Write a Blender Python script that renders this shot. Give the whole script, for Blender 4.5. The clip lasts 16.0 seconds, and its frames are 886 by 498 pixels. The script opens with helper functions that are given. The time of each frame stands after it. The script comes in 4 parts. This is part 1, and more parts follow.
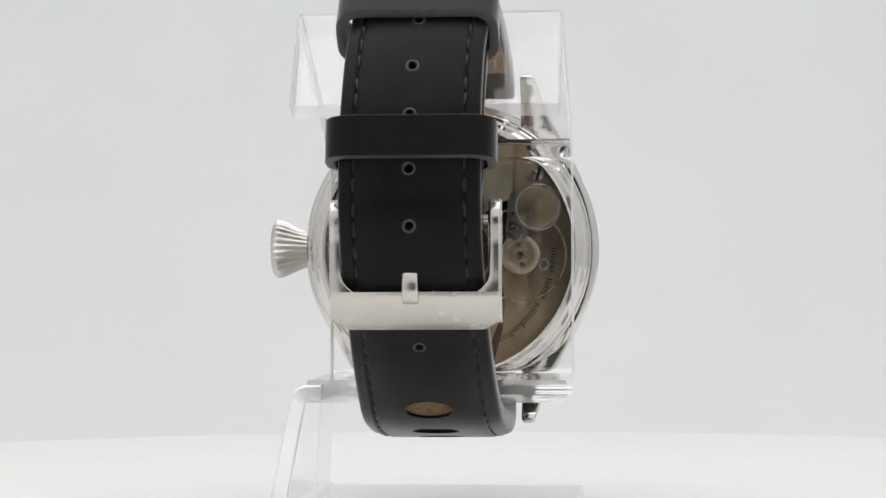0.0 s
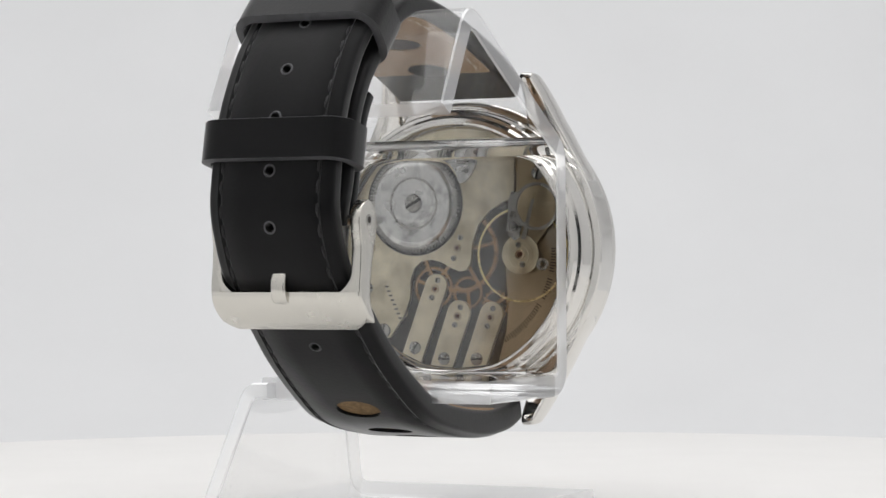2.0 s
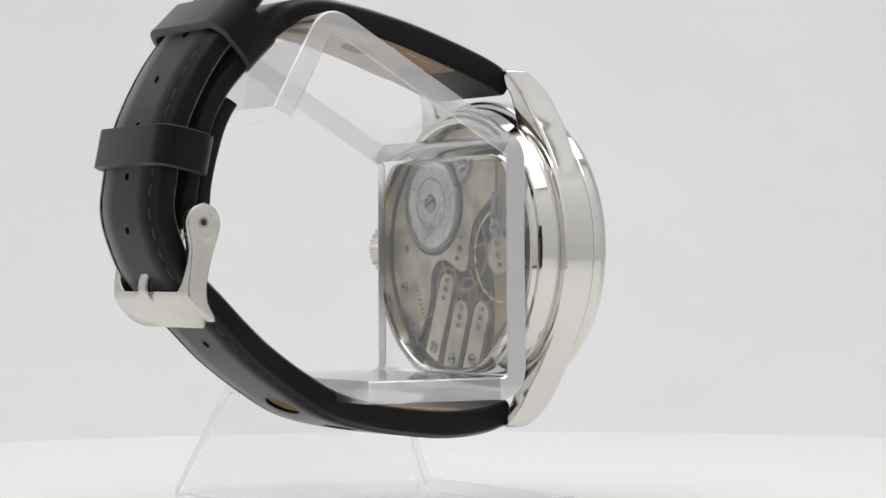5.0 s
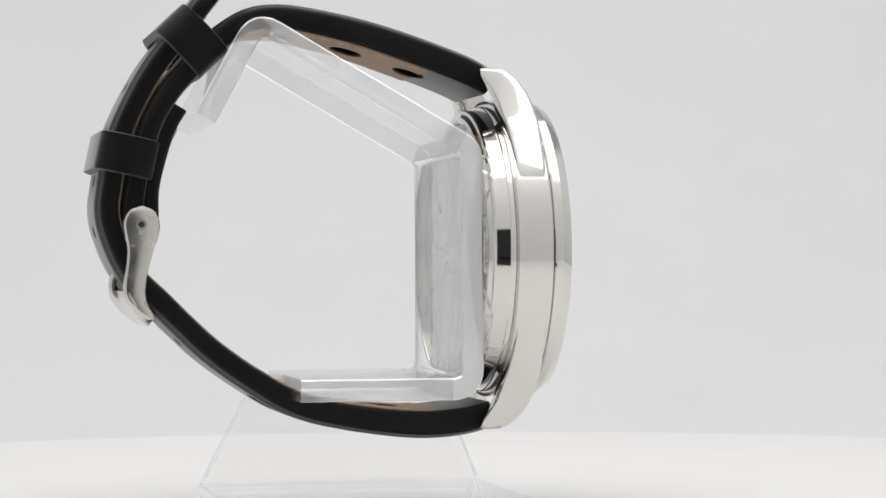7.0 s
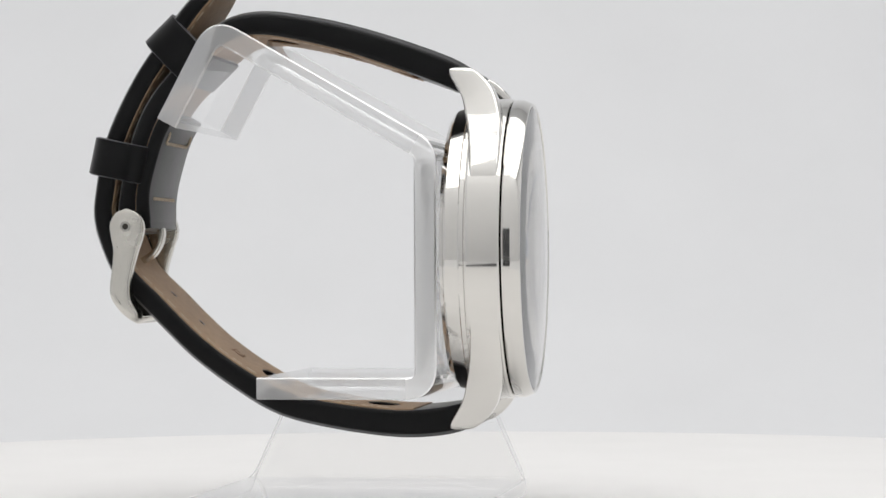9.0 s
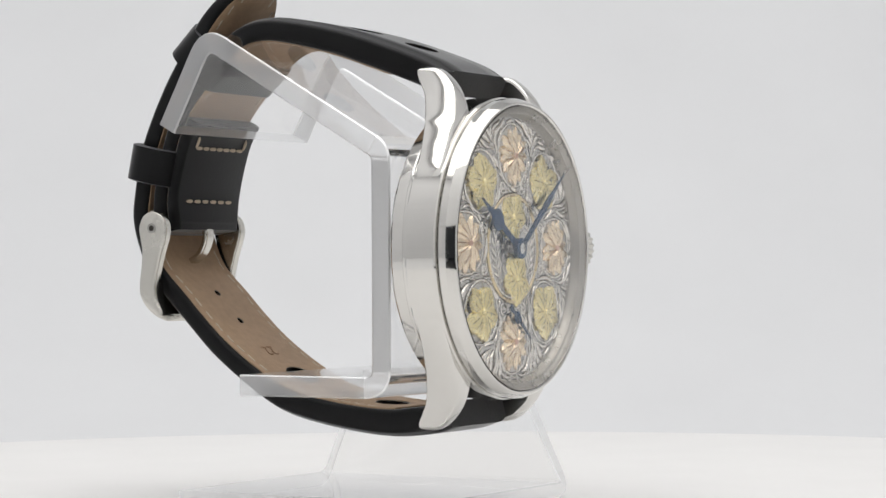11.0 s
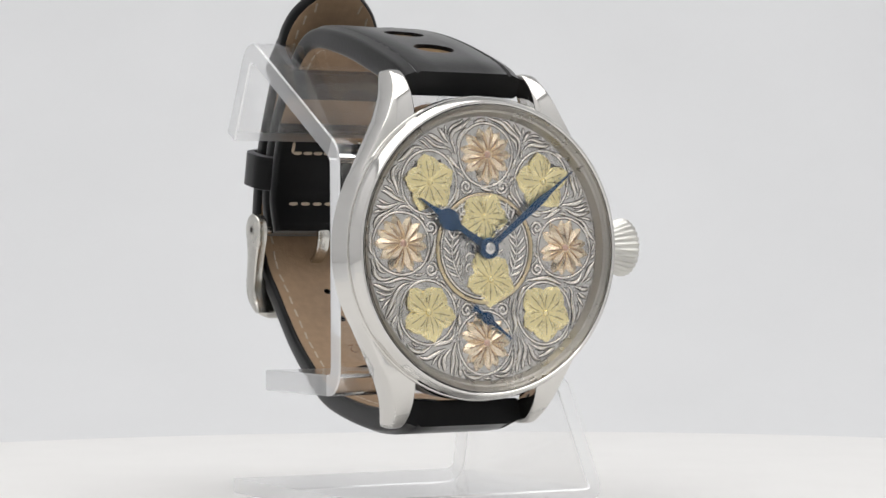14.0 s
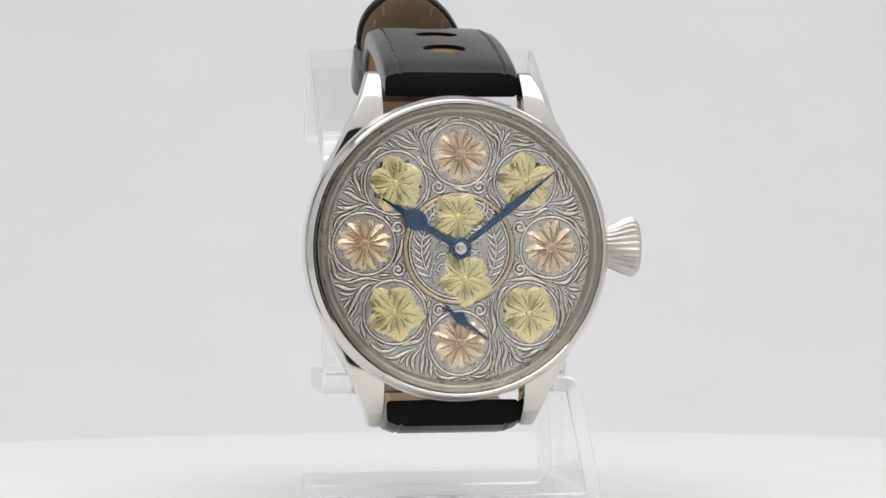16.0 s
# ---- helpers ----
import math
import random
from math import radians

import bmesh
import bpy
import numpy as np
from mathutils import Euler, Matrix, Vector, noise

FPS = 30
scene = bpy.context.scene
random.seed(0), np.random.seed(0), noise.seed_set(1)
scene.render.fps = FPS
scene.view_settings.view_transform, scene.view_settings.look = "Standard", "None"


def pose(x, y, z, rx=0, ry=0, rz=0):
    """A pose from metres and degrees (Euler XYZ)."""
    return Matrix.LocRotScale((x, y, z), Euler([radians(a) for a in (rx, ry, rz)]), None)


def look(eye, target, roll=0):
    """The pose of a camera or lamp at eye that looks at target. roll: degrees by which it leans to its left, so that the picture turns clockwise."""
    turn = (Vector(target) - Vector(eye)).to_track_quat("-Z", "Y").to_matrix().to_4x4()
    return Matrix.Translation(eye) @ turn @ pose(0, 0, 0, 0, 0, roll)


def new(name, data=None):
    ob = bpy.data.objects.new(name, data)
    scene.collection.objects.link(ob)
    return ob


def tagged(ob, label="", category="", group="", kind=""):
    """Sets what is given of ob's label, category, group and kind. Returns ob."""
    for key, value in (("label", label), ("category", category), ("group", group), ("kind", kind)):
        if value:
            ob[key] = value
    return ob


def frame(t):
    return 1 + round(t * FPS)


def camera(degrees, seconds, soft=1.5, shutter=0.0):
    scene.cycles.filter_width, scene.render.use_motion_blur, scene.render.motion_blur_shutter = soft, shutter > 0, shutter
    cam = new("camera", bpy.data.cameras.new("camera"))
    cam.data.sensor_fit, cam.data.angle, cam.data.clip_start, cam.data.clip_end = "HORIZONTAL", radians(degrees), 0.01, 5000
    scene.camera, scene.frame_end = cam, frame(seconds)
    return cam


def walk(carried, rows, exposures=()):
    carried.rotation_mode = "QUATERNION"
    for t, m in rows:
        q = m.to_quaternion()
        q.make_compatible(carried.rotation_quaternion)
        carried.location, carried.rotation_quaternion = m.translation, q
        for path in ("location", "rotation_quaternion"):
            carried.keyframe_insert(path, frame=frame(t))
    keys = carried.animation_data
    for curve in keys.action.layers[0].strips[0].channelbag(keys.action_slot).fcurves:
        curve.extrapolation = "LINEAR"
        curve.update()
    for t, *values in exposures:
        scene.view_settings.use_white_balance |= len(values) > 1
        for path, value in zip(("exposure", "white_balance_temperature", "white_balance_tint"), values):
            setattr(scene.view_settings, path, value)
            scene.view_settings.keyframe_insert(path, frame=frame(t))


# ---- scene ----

import collections

# Camera: stands still; a long lens about forty centimetres from the turntable's axis.
GROUND = 0.0386                      # height of the lens above the turntable
cam = camera(19.92, 16.0, soft=1.5)
EYE = (0.0, -0.415, GROUND + 0.00045)
YAW, PITCH = radians(0.114), radians(0.423)
AHEAD = (-math.sin(YAW), math.cos(YAW), math.tan(PITCH))
VIEW = look(EYE, [EYE[i] + AHEAD[i] for i in range(3)], -0.280)
walk(cam, [(0, VIEW), (16, VIEW)], exposures=[(0, 0.0), (16, 0.0)])
SPIN, START = -10.458, 176.28      # turntable: degrees a second, first heading of the watch

# ---- world and light ----
world = bpy.data.worlds.new("room")
scene.world = world
world.use_nodes = True
world.node_tree.nodes["Background"].inputs["Color"].default_value = (0.9, 0.95, 1.0, 1)
world.node_tree.nodes["Background"].inputs["Strength"].default_value = 0.03


def area_lamp(name, eye, target, sx, sy, watts, colour=(1, 1, 1)):
    lamp = bpy.data.lights.new(name, "AREA")
    lamp.shape, lamp.size, lamp.size_y, lamp.energy, lamp.color = "RECTANGLE", sx, sy, watts, colour
    ob = new(name, lamp)
    ob.matrix_world = look(eye, target)
    return ob


area_lamp("ceiling_panel", (0, -0.035, 0.645), (0, -0.035, 0), 1.0, 0.74, 3.9, (1.0, 0.993, 0.992))
# unseen fill lamp, added only to brighten the rear cloth
area_lamp("backdrop_fill", (0, 0.26, 0.62), (0, 0.64, 0.44), 0.9, 0.16, 0.18, (0.95, 0.985, 1.0))


# ---- materials ----
def material(name, colour, rough=0.5, metal=0.0, vary=0.0, scale=400.0, bump=0.0, rough_vary=0.0, second=None,
             transmission=0.0, ior=1.45, coat=0.0, specular=0.5, stretch=(1, 1, 1), bump_scale=None, span=(0.7, 1.3)):
    """A node material: two scales of noise in colour and gloss, and a fine relief."""
    mat = bpy.data.materials.new(name)
    mat.use_nodes = True
    nt = mat.node_tree
    bsdf = nt.nodes["Principled BSDF"]
    bsdf.inputs["Metallic"].default_value = metal
    bsdf.inputs["Roughness"].default_value = rough
    bsdf.inputs["IOR"].default_value = ior
    bsdf.inputs["Specular IOR Level"].default_value = specular
    bsdf.inputs["Transmission Weight"].default_value = transmission
    bsdf.inputs["Coat Weight"].default_value = coat
    bsdf.inputs["Base Color"].default_value = (*colour, 1)
    if vary or bump or rough_vary:
        co = nt.nodes.new("ShaderNodeTexCoord")
        mp = nt.nodes.new("ShaderNodeMapping")
        mp.inputs["Scale"].default_value = stretch
        nt.links.new(co.outputs["Object"], mp.inputs["Vector"])
        fine = nt.nodes.new("ShaderNodeTexNoise")
        fine.inputs["Scale"].default_value, fine.inputs["Detail"].default_value = scale, 6
        broad = nt.nodes.new("ShaderNodeTexNoise")
        broad.inputs["Scale"].default_value, broad.inputs["Detail"].default_value = scale * 0.13, 3
        for n in (fine, broad):
            nt.links.new(mp.outputs["Vector"], n.inputs["Vector"])
        both = nt.nodes.new("ShaderNodeMath")
        both.operation = "ADD"
        nt.links.new(fine.outputs["Fac"], both.inputs[0])
        nt.links.new(broad.outputs["Fac"], both.inputs[1])
        if vary:
            ramp = nt.nodes.new("ShaderNodeMapRange")
            ramp.inputs["From Min"].default_value, ramp.inputs["From Max"].default_value = span
            nt.links.new(both.outputs[0], ramp.inputs["Value"])
            mix = nt.nodes.new("ShaderNodeMix")
            mix.data_type = "RGBA"
            dark = second or tuple(c * (1 - vary) for c in colour)
            mix.inputs["A"].default_value, mix.inputs["B"].default_value = (*dark, 1), (*colour, 1)
            nt.links.new(ramp.outputs["Result"], mix.inputs["Factor"])
            nt.links.new(mix.outputs["Result"], bsdf.inputs["Base Color"])
        if rough_vary:
            rr = nt.nodes.new("ShaderNodeMapRange")
            rr.inputs["From Min"].default_value, rr.inputs["From Max"].default_value = 0.7, 1.3
            rr.inputs["To Min"].default_value, rr.inputs["To Max"].default_value = max(0.02, rough - rough_vary), rough + rough_vary
            nt.links.new(both.outputs[0], rr.inputs["Value"])
            nt.links.new(rr.outputs["Result"], bsdf.inputs["Roughness"])
        if bump:
            bp = nt.nodes.new("ShaderNodeBump")
            bp.inputs["Strength"].default_value, bp.inputs["Distance"].default_value = bump, 0.0002
            if bump_scale:
                rel = nt.nodes.new("ShaderNodeTexNoise")
                rel.inputs["Scale"].default_value, rel.inputs["Detail"].default_value = bump_scale, 4
                nt.links.new(mp.outputs["Vector"], rel.inputs["Vector"])
                nt.links.new(rel.outputs["Fac"], bp.inputs["Height"])
            else:
                nt.links.new(fine.outputs["Fac"], bp.inputs["Height"])
            nt.links.new(bp.outputs["Normal"], bsdf.inputs["Normal"])
    return mat


SHEET = material("white_tent_cloth", (0.80, 0.80, 0.80), 0.9, vary=0.03, scale=30, bump=0.05)
FRONT = material("white_nylon_front", (0.82, 0.82, 0.815), 0.8, vary=0.03, scale=30, bump=0.05)
BACK = material("cool_white_backdrop_cloth", (0.752, 0.756, 0.764), 0.9, vary=0.04, scale=18, bump=0.05)
SIDE = material("pale_tent_cloth", (0.76, 0.76, 0.765), 0.9, vary=0.06, scale=30, bump=0.05)
DARK_TABLE = material("dark_table_top", (0.03, 0.03, 0.032), 0.6, vary=0.3, scale=60, bump=0.05)
TABLE = material("white_turntable_paint", (0.825, 0.815, 0.80), 0.55, vary=0.03, scale=60, bump=0.03)
STEEL = material("polished_steel", (0.73, 0.715, 0.685), 0.07, 1.0, vary=0.03, scale=300, rough_vary=0.02)
SATIN = material("satin_steel", (0.68, 0.66, 0.61), 0.24, 1.0, vary=0.06, scale=500, rough_vary=0.06)
LEATHER = material("black_leather", (0.005, 0.005, 0.0055), 0.38, vary=0.35, scale=900, bump=0.10, rough_vary=0.03, bump_scale=1900, specular=0.17)
for leather_input, amount in (("Sheen Weight", 0.5), ("Sheen Roughness", 0.35)):
    LEATHER.node_tree.nodes["Principled BSDF"].inputs[leather_input].default_value = amount
RIM = material("worn_cut_leather", (0.075, 0.075, 0.08), 0.5, vary=0.4, scale=900, bump=0.2)
LINING = material("tan_lining_leather", (0.40, 0.268, 0.165), 0.6, vary=0.22, scale=700, bump=0.3, bump_scale=3000)
TANEDGE = material("brown_hole_wall", (0.28, 0.15, 0.07), 0.65, vary=0.4, scale=1200, bump=0.2)
REHAUT = material("brushed_inner_ring", (0.50, 0.47, 0.42), 0.32, 1.0, vary=0.2, scale=500, rough_vary=0.08)
CRYSTAL = material("watch_glass", (1, 1, 1), 0.0, transmission=1.0, ior=1.5)
SILVER = material("engraved_silver", (0.93, 0.89, 0.825), 0.12, 1.0, vary=0.25, scale=900, bump=0.15, rough_vary=0.08)

SILVER_DARK = material("oxidised_silver", (0.78, 0.755, 0.715), 0.27, 1.0, vary=0.35, scale=700, bump=0.3, rough_vary=0.1)
GOLD = material("yellow_gold", (1.0, 0.87, 0.47), 0.28, 1.0, vary=0.12, scale=900, bump=0.1, rough_vary=0.06)
GROOVE = material("dark_dial_line", (0.10, 0.092, 0.082), 0.45, 0.7, vary=0.5, scale=700, bump=0.2)
# darker gold and rose: the shadow in the petals' engraved lines, as colour
GOLD_LINE_SHADE = material("shaded_gold_line", (0.38, 0.28, 0.11), 0.45, 0.9, vary=0.4, scale=900)
ROSE_LINE_SHADE = material("shaded_rose_line", (0.42, 0.24, 0.15), 0.5, 0.8, vary=0.4, scale=900)
ROSE_HEART = material("pink_gold_heart", (0.72, 0.47, 0.37), 0.3, 1.0, vary=0.3, scale=900, bump=0.3)
RING_GOLD = material("worn_gilt_ring", (0.86, 0.72, 0.44), 0.25, 1.0, vary=0.5, scale=260, second=(0.55, 0.44, 0.33), rough_vary=0.08)
ROSE = material("rose_gold", (0.92, 0.79, 0.57), 0.24, 1.0, vary=0.55, scale=420, second=(0.74, 0.57, 0.45), bump=0.1, rough_vary=0.06)
BLUED = material("blued_steel", (0.022, 0.085, 0.20), 0.18, 1.0, vary=0.25, scale=500, rough_vary=0.05)
NICKEL = material("stained_nickel", (0.92, 0.84, 0.64), 0.38, 1.0, vary=0.35, second=(0.47, 0.41, 0.27), scale=210, bump=0.12, rough_vary=0.1, span=(0.78, 1.18))
BRONZE = material("tarnished_plate", (0.68, 0.56, 0.37), 0.42, 1.0, vary=0.62, scale=75, bump=0.15, rough_vary=0.1, span=(0.78, 1.15))
# near-black colour that stands for the shade under the bridges
HOLLOW_SHADE = material("painted_hollow_shade", (0.04, 0.028, 0.017), 0.6, 0.0, vary=0.6, scale=300, bump=0.2)
WHEEL = material("worn_steel_wheel", (0.84, 0.84, 0.81), 0.24, 1.0, vary=0.78, scale=560, bump=0.3, rough_vary=0.14)
RATCHET = material("pitted_steel_wheel", (0.70, 0.70, 0.68), 0.22, 1.0, vary=0.7, second=(0.20, 0.20, 0.19), scale=330, bump=0.25, rough_vary=0.1, span=(0.72, 0.95))
CROWN = material("matt_steel_crown", (0.66, 0.65, 0.61), 0.38, 1.0, vary=0.08, scale=500, rough_vary=0.06)
COPPER = material("gilt_brass", (0.52, 0.33, 0.17), 0.3, 1.0, vary=0.3, scale=600, rough_vary=0.08)
SCREW = material("screw_steel", (0.48, 0.47, 0.44), 0.3, 1.0, vary=0.3, scale=900, rough_vary=0.08)
INK = material("dark_engraving", (0.035, 0.03, 0.025), 0.6, 0.2, vary=0.3, scale=900)
JEWEL = material("ruby_jewel", (0.17, 0.06, 0.03), 0.12, vary=0.3, scale=900, coat=0.5)
THREAD_BLACK = material("black_thread", (0.014, 0.014, 0.015), 0.45, vary=0.4, scale=2500, bump=0.4)
THREAD_CREAM = material("cream_thread", (0.58, 0.48, 0.36), 0.7, vary=0.25, scale=2500, bump=0.4)
SUEDE = material("brown_suede", (0.30, 0.19, 0.09), 0.85, vary=0.6, scale=1500, bump=0.6)

def cloudy_sheet(name, tint, least, most, rough, relief):
    """Sawn plastic: some light passes straight through, and a gloss lies on it that grows towards the grazing view."""
    mat = bpy.data.materials.new(name)
    mat.use_nodes = True
    nt = mat.node_tree
    nt.nodes.remove(nt.nodes["Principled BSDF"])
    through_it, gloss = nt.nodes.new("ShaderNodeBsdfTransparent"), nt.nodes.new("ShaderNodeBsdfGlossy")
    through_it.inputs["Color"].default_value = (*tint, 1)
    gloss.inputs["Color"].default_value, gloss.inputs["Roughness"].default_value = (1, 1, 1, 1), rough
    facing, power, share = nt.nodes.new("ShaderNodeLayerWeight"), nt.nodes.new("ShaderNodeMath"), nt.nodes.new("ShaderNodeMapRange")
    power.operation, power.inputs[1].default_value = "POWER", 4.0
    share.inputs["To Min"].default_value, share.inputs["To Max"].default_value = least, most
    co, fine, bp = nt.nodes.new("ShaderNodeTexCoord"), nt.nodes.new("ShaderNodeTexNoise"), nt.nodes.new("ShaderNodeBump")
    fine.inputs["Scale"].default_value, fine.inputs["Detail"].default_value = 170, 4
    bp.inputs["Strength"].default_value, bp.inputs["Distance"].default_value = relief, 0.0004
    nt.links.new(co.outputs["Object"], fine.inputs["Vector"])
    nt.links.new(fine.outputs["Fac"], bp.inputs["Height"])
    nt.links.new(bp.outputs["Normal"], gloss.inputs["Normal"])
    mix = nt.nodes.new("ShaderNodeMixShader")
    nt.links.new(facing.outputs["Facing"], power.inputs[0])
    nt.links.new(power.outputs[0], share.inputs["Value"])
    nt.links.new(share.outputs["Result"], mix.inputs[0])
    nt.links.new(through_it.outputs[0], mix.inputs[1])
    nt.links.new(gloss.outputs[0], mix.inputs[2])
    nt.links.new(mix.outputs[0], nt.nodes["Material Output"].inputs["Surface"])
    return mat


ACRYLIC = material("clear_acrylic", (0.99, 0.99, 0.99), 0.015, transmission=1.0, ior=1.49)
ACRYLIC_EDGE = cloudy_sheet("sawn_acrylic_edge", (0.985, 0.99, 0.995), 0.38, 0.65, 0.3, 0.9)
ACRYLIC_RIM = cloudy_sheet("polished_acrylic_rim", (0.985, 0.99, 0.995), 0.66, 0.85, 0.3, 0.9)
ACRYLIC_THIN = cloudy_sheet("clear_thin_acrylic", (0.99, 0.99, 0.99), 0.05, 0.6, 0.03, 0.04)

MM = 0.001
CX, CZ = -0.07, 3.5                   # centre of the dial in the watch's own millimetres


# ---- mesh tools (all in millimetres) ----
def part(name, bm, mat, parent, label="", smooth=35):
    mesh = bpy.data.meshes.new(name)
    bmesh.ops.scale(bm, vec=(MM, MM, MM), verts=bm.verts)
    bmesh.ops.recalc_face_normals(bm, faces=bm.faces)
    bm.to_mesh(mesh)
    bm.free()
    for m in (mat if isinstance(mat, (list, tuple)) else [mat]):
        mesh.materials.append(m)
    if smooth:
        mesh.shade_smooth()
        mesh.set_sharp_from_angle(angle=radians(smooth))
    ob = new(name, mesh)
    ob.parent = parent
    if label:
        tagged(ob, label)
    return ob


def spline(points, per=8):
    """Catmull-Rom through rows of numbers."""
    p = np.array(points, float)
    p = np.vstack([2 * p[0] - p[1], p, 2 * p[-1] - p[-2]])
    out = []
    for i in range(1, len(p) - 2):
        for k in range(per):
            u = k / per
            out.append(0.5 * (2 * p[i] + (p[i + 1] - p[i - 1]) * u + (2 * p[i - 1] - 5 * p[i] + 4 * p[i + 1] - p[i + 2]) * u * u
                              + (3 * p[i] - p[i - 1] - 3 * p[i + 1] + p[i + 2]) * u ** 3))
    out.append(p[-2])
    return np.array(out)


def skin(bm, rings, cap=True, closed=False):
    """Quads between rings of equal length."""
    vs = [[bm.verts.new(v) for v in r] for r in rings]
    n = len(vs[0])
    pairs = list(zip(vs, vs[1:])) + ([(vs[-1], vs[0])] if closed else [])
    for a, b in pairs:
        for i in range(n):
            j = (i + 1) % n
            bm.faces.new((a[i], a[j], b[j], b[i]))
    if cap and not closed:
        bm.faces.new(vs[0][::-1])
        bm.faces.new(vs[-1])
    return vs


def lathe(profile, n=96, cx=CX, cz=CZ, bm=None):
    """Turns a closed outline of (radius, y) round the watch's axis."""
    bm = bm or bmesh.new()
    rings = []
    for k in range(n):
        a = 2 * math.pi * k / n
        rings.append([(cx + r * math.cos(a), y, cz + r * math.sin(a)) for r, y in profile])
    skin(bm, rings, cap=False, closed=True)
    bmesh.ops.remove_doubles(bm, verts=bm.verts, dist=1e-5)
    return bm


def round_rect(w, h, r, n=4):
    out = []
    for sx, sy, a0 in ((1, 1, 0), (-1, 1, 90), (-1, -1, 180), (1, -1, 270)):
        for k in range(n + 1):
            a = radians(a0 + 90 * k / n)
            out.append((sx * (w - r) + r * math.cos(a), sy * (h - r) + r * math.sin(a)))
    return out


def skew(y):
    return 0.1 + 0.030 * y          # the strap lies a little askew


def frames_of(path):
    """Tangent and outward normal in the y-z plane for rows (y, z, ...)."""
    t = np.gradient(path[:, :2], axis=0)
    t /= np.linalg.norm(t, axis=1)[:, None]
    return t, np.stack([-t[:, 1], t[:, 0]], 1)


def strap_section(hw, lo, hi, outer):
    """Half-width by height outline; on the outer face a groove runs beside each edge under the stitches."""
    r = min(0.8, (hi - lo) * 0.4, hw * 0.5)
    out = []
    for k in range(5):
        a = radians(180 + 90 * k / 4)
        out.append((-hw + r + r * math.cos(a), lo + r + r * math.sin(a)))
    for k in range(5):
        a = radians(270 + 90 * k / 4)
        out.append((hw - r + r * math.cos(a), lo + r + r * math.sin(a)))
    drop = 0.55 if outer else 0.0
    for k in range(4):
        a = radians(90 * k / 3)
        out.append((hw - r + r * math.cos(a), hi - drop - r + r * math.sin(a)))
    g = hw - 2.3 if hw > 4 else hw * 0.55
    dip = 0.42 if outer else 0.0
    top = [(g + 0.45, -0.12), (g, -dip), (g - 0.5, -0.02), (g * 0.5, 0.0)]
    out += [(u, hi + d * (1 if outer else 0)) for u, d in top] + [(-u, hi + d * (1 if outer else 0)) for u, d in top[::-1]]
    for k in range(4):
        a = radians(90 + 90 * k / 3)
        out.append((-hw + r + r * math.cos(a), hi - drop - r + r * math.sin(a)))
    return out


def ribbon(path, side, lo, hi, inset=0.0, outer=False):
    """A band along rows (y, z, half width, thickness, sideways shift); lo..hi are fractions of the thickness."""
    bm = bmesh.new()
    t, nrm = frames_of(path)
    rings = []
    for (y, z, hw, th, dx), n in zip(path, nrm * side):
        sec = strap_section(max(hw - inset, 0.3), th * lo, th * hi, outer)
        rings.append([(skew(y) + dx + u, y + n[0] * v, z + n[1] * v) for u, v in sec])
    skin(bm, rings)
    return bm


def on_strap(path, side, near, u, v):
    """The place and the directions (across, along, out) of the strap nearest to (y, z); u across, v a fraction of the thickness out."""
    i = int(np.argmin((path[:, 0] - near[0]) ** 2 + (path[:, 1] - near[1]) ** 2))
    t, n = frames_of(path)
    y, z, hw, th, dx = path[i]
    m = n[i] * side
    return Vector((skew(y) + dx + u, y + m[0] * th * v, z + m[1] * th * v)), Vector((0, t[i][0], t[i][1])), Vector((0, m[0], m[1]))


def cut(ob, cutter_bm, mat):
    """Takes a mesh away from ob's mesh for good."""
    mesh = bpy.data.meshes.new("cutter")
    bmesh.ops.scale(cutter_bm, vec=(MM, MM, MM), verts=cutter_bm.verts)
    bmesh.ops.recalc_face_normals(cutter_bm, faces=cutter_bm.faces)
    cutter_bm.to_mesh(mesh)
    cutter_bm.free()
    mesh.materials.append(mat)
    tool = new("cutter", mesh)
    bpy.context.view_layer.update()
    tool.matrix_world = ob.matrix_world
    mod = ob.modifiers.new("cut", "BOOLEAN")
    mod.operation, mod.solver, mod.object, mod.material_mode = "DIFFERENCE", "EXACT", tool, "TRANSFER"
    bpy.context.view_layer.update()
    made = bpy.data.meshes.new_from_object(ob.evaluated_get(bpy.context.evaluated_depsgraph_get()))
    ob.modifiers.clear()
    ob.data = made
    made.shade_smooth()
    made.set_sharp_from_angle(angle=radians(45))
    bpy.data.objects.remove(tool)


def plug(bm, centre, along, out, ra, rb, depth, n=28):
    """An oval cylinder: ra across the strap, rb along it."""
    across = Vector((1, 0, 0))
    rings = []
    for d in (-depth, depth):
        rings.append([centre + across * ra * math.cos(2 * math.pi * k / n) + along * rb * math.sin(2 * math.pi * k / n) + out * d for k in range(n)])
    skin(bm, rings)


def thing(name, label, category, at=(0, 0, 0)):
    ob = tagged(new(name), label, category)
    ob.location = at
    return ob



# ---- the photo tent ----
def box(name, lo, hi, mat, label="", kind="structure", bevel=0.0):
    bm = bmesh.new()
    bmesh.ops.create_cube(bm, size=1)
    for v in bm.verts:
        v.co = [lo[i] + (v.co[i] + 0.5) * (hi[i] - lo[i]) for i in range(3)]
    if bevel:
        bmesh.ops.bevel(bm, geom=bm.edges[:], offset=bevel, segments=2, affect="EDGES")
    mesh = bpy.data.meshes.new(name)
    bmesh.ops.recalc_face_normals(bm, faces=bm.faces)
    bm.to_mesh(mesh)
    bm.free()
    mesh.materials.append(mat)
    return tagged(new(name, mesh), label, kind=kind)


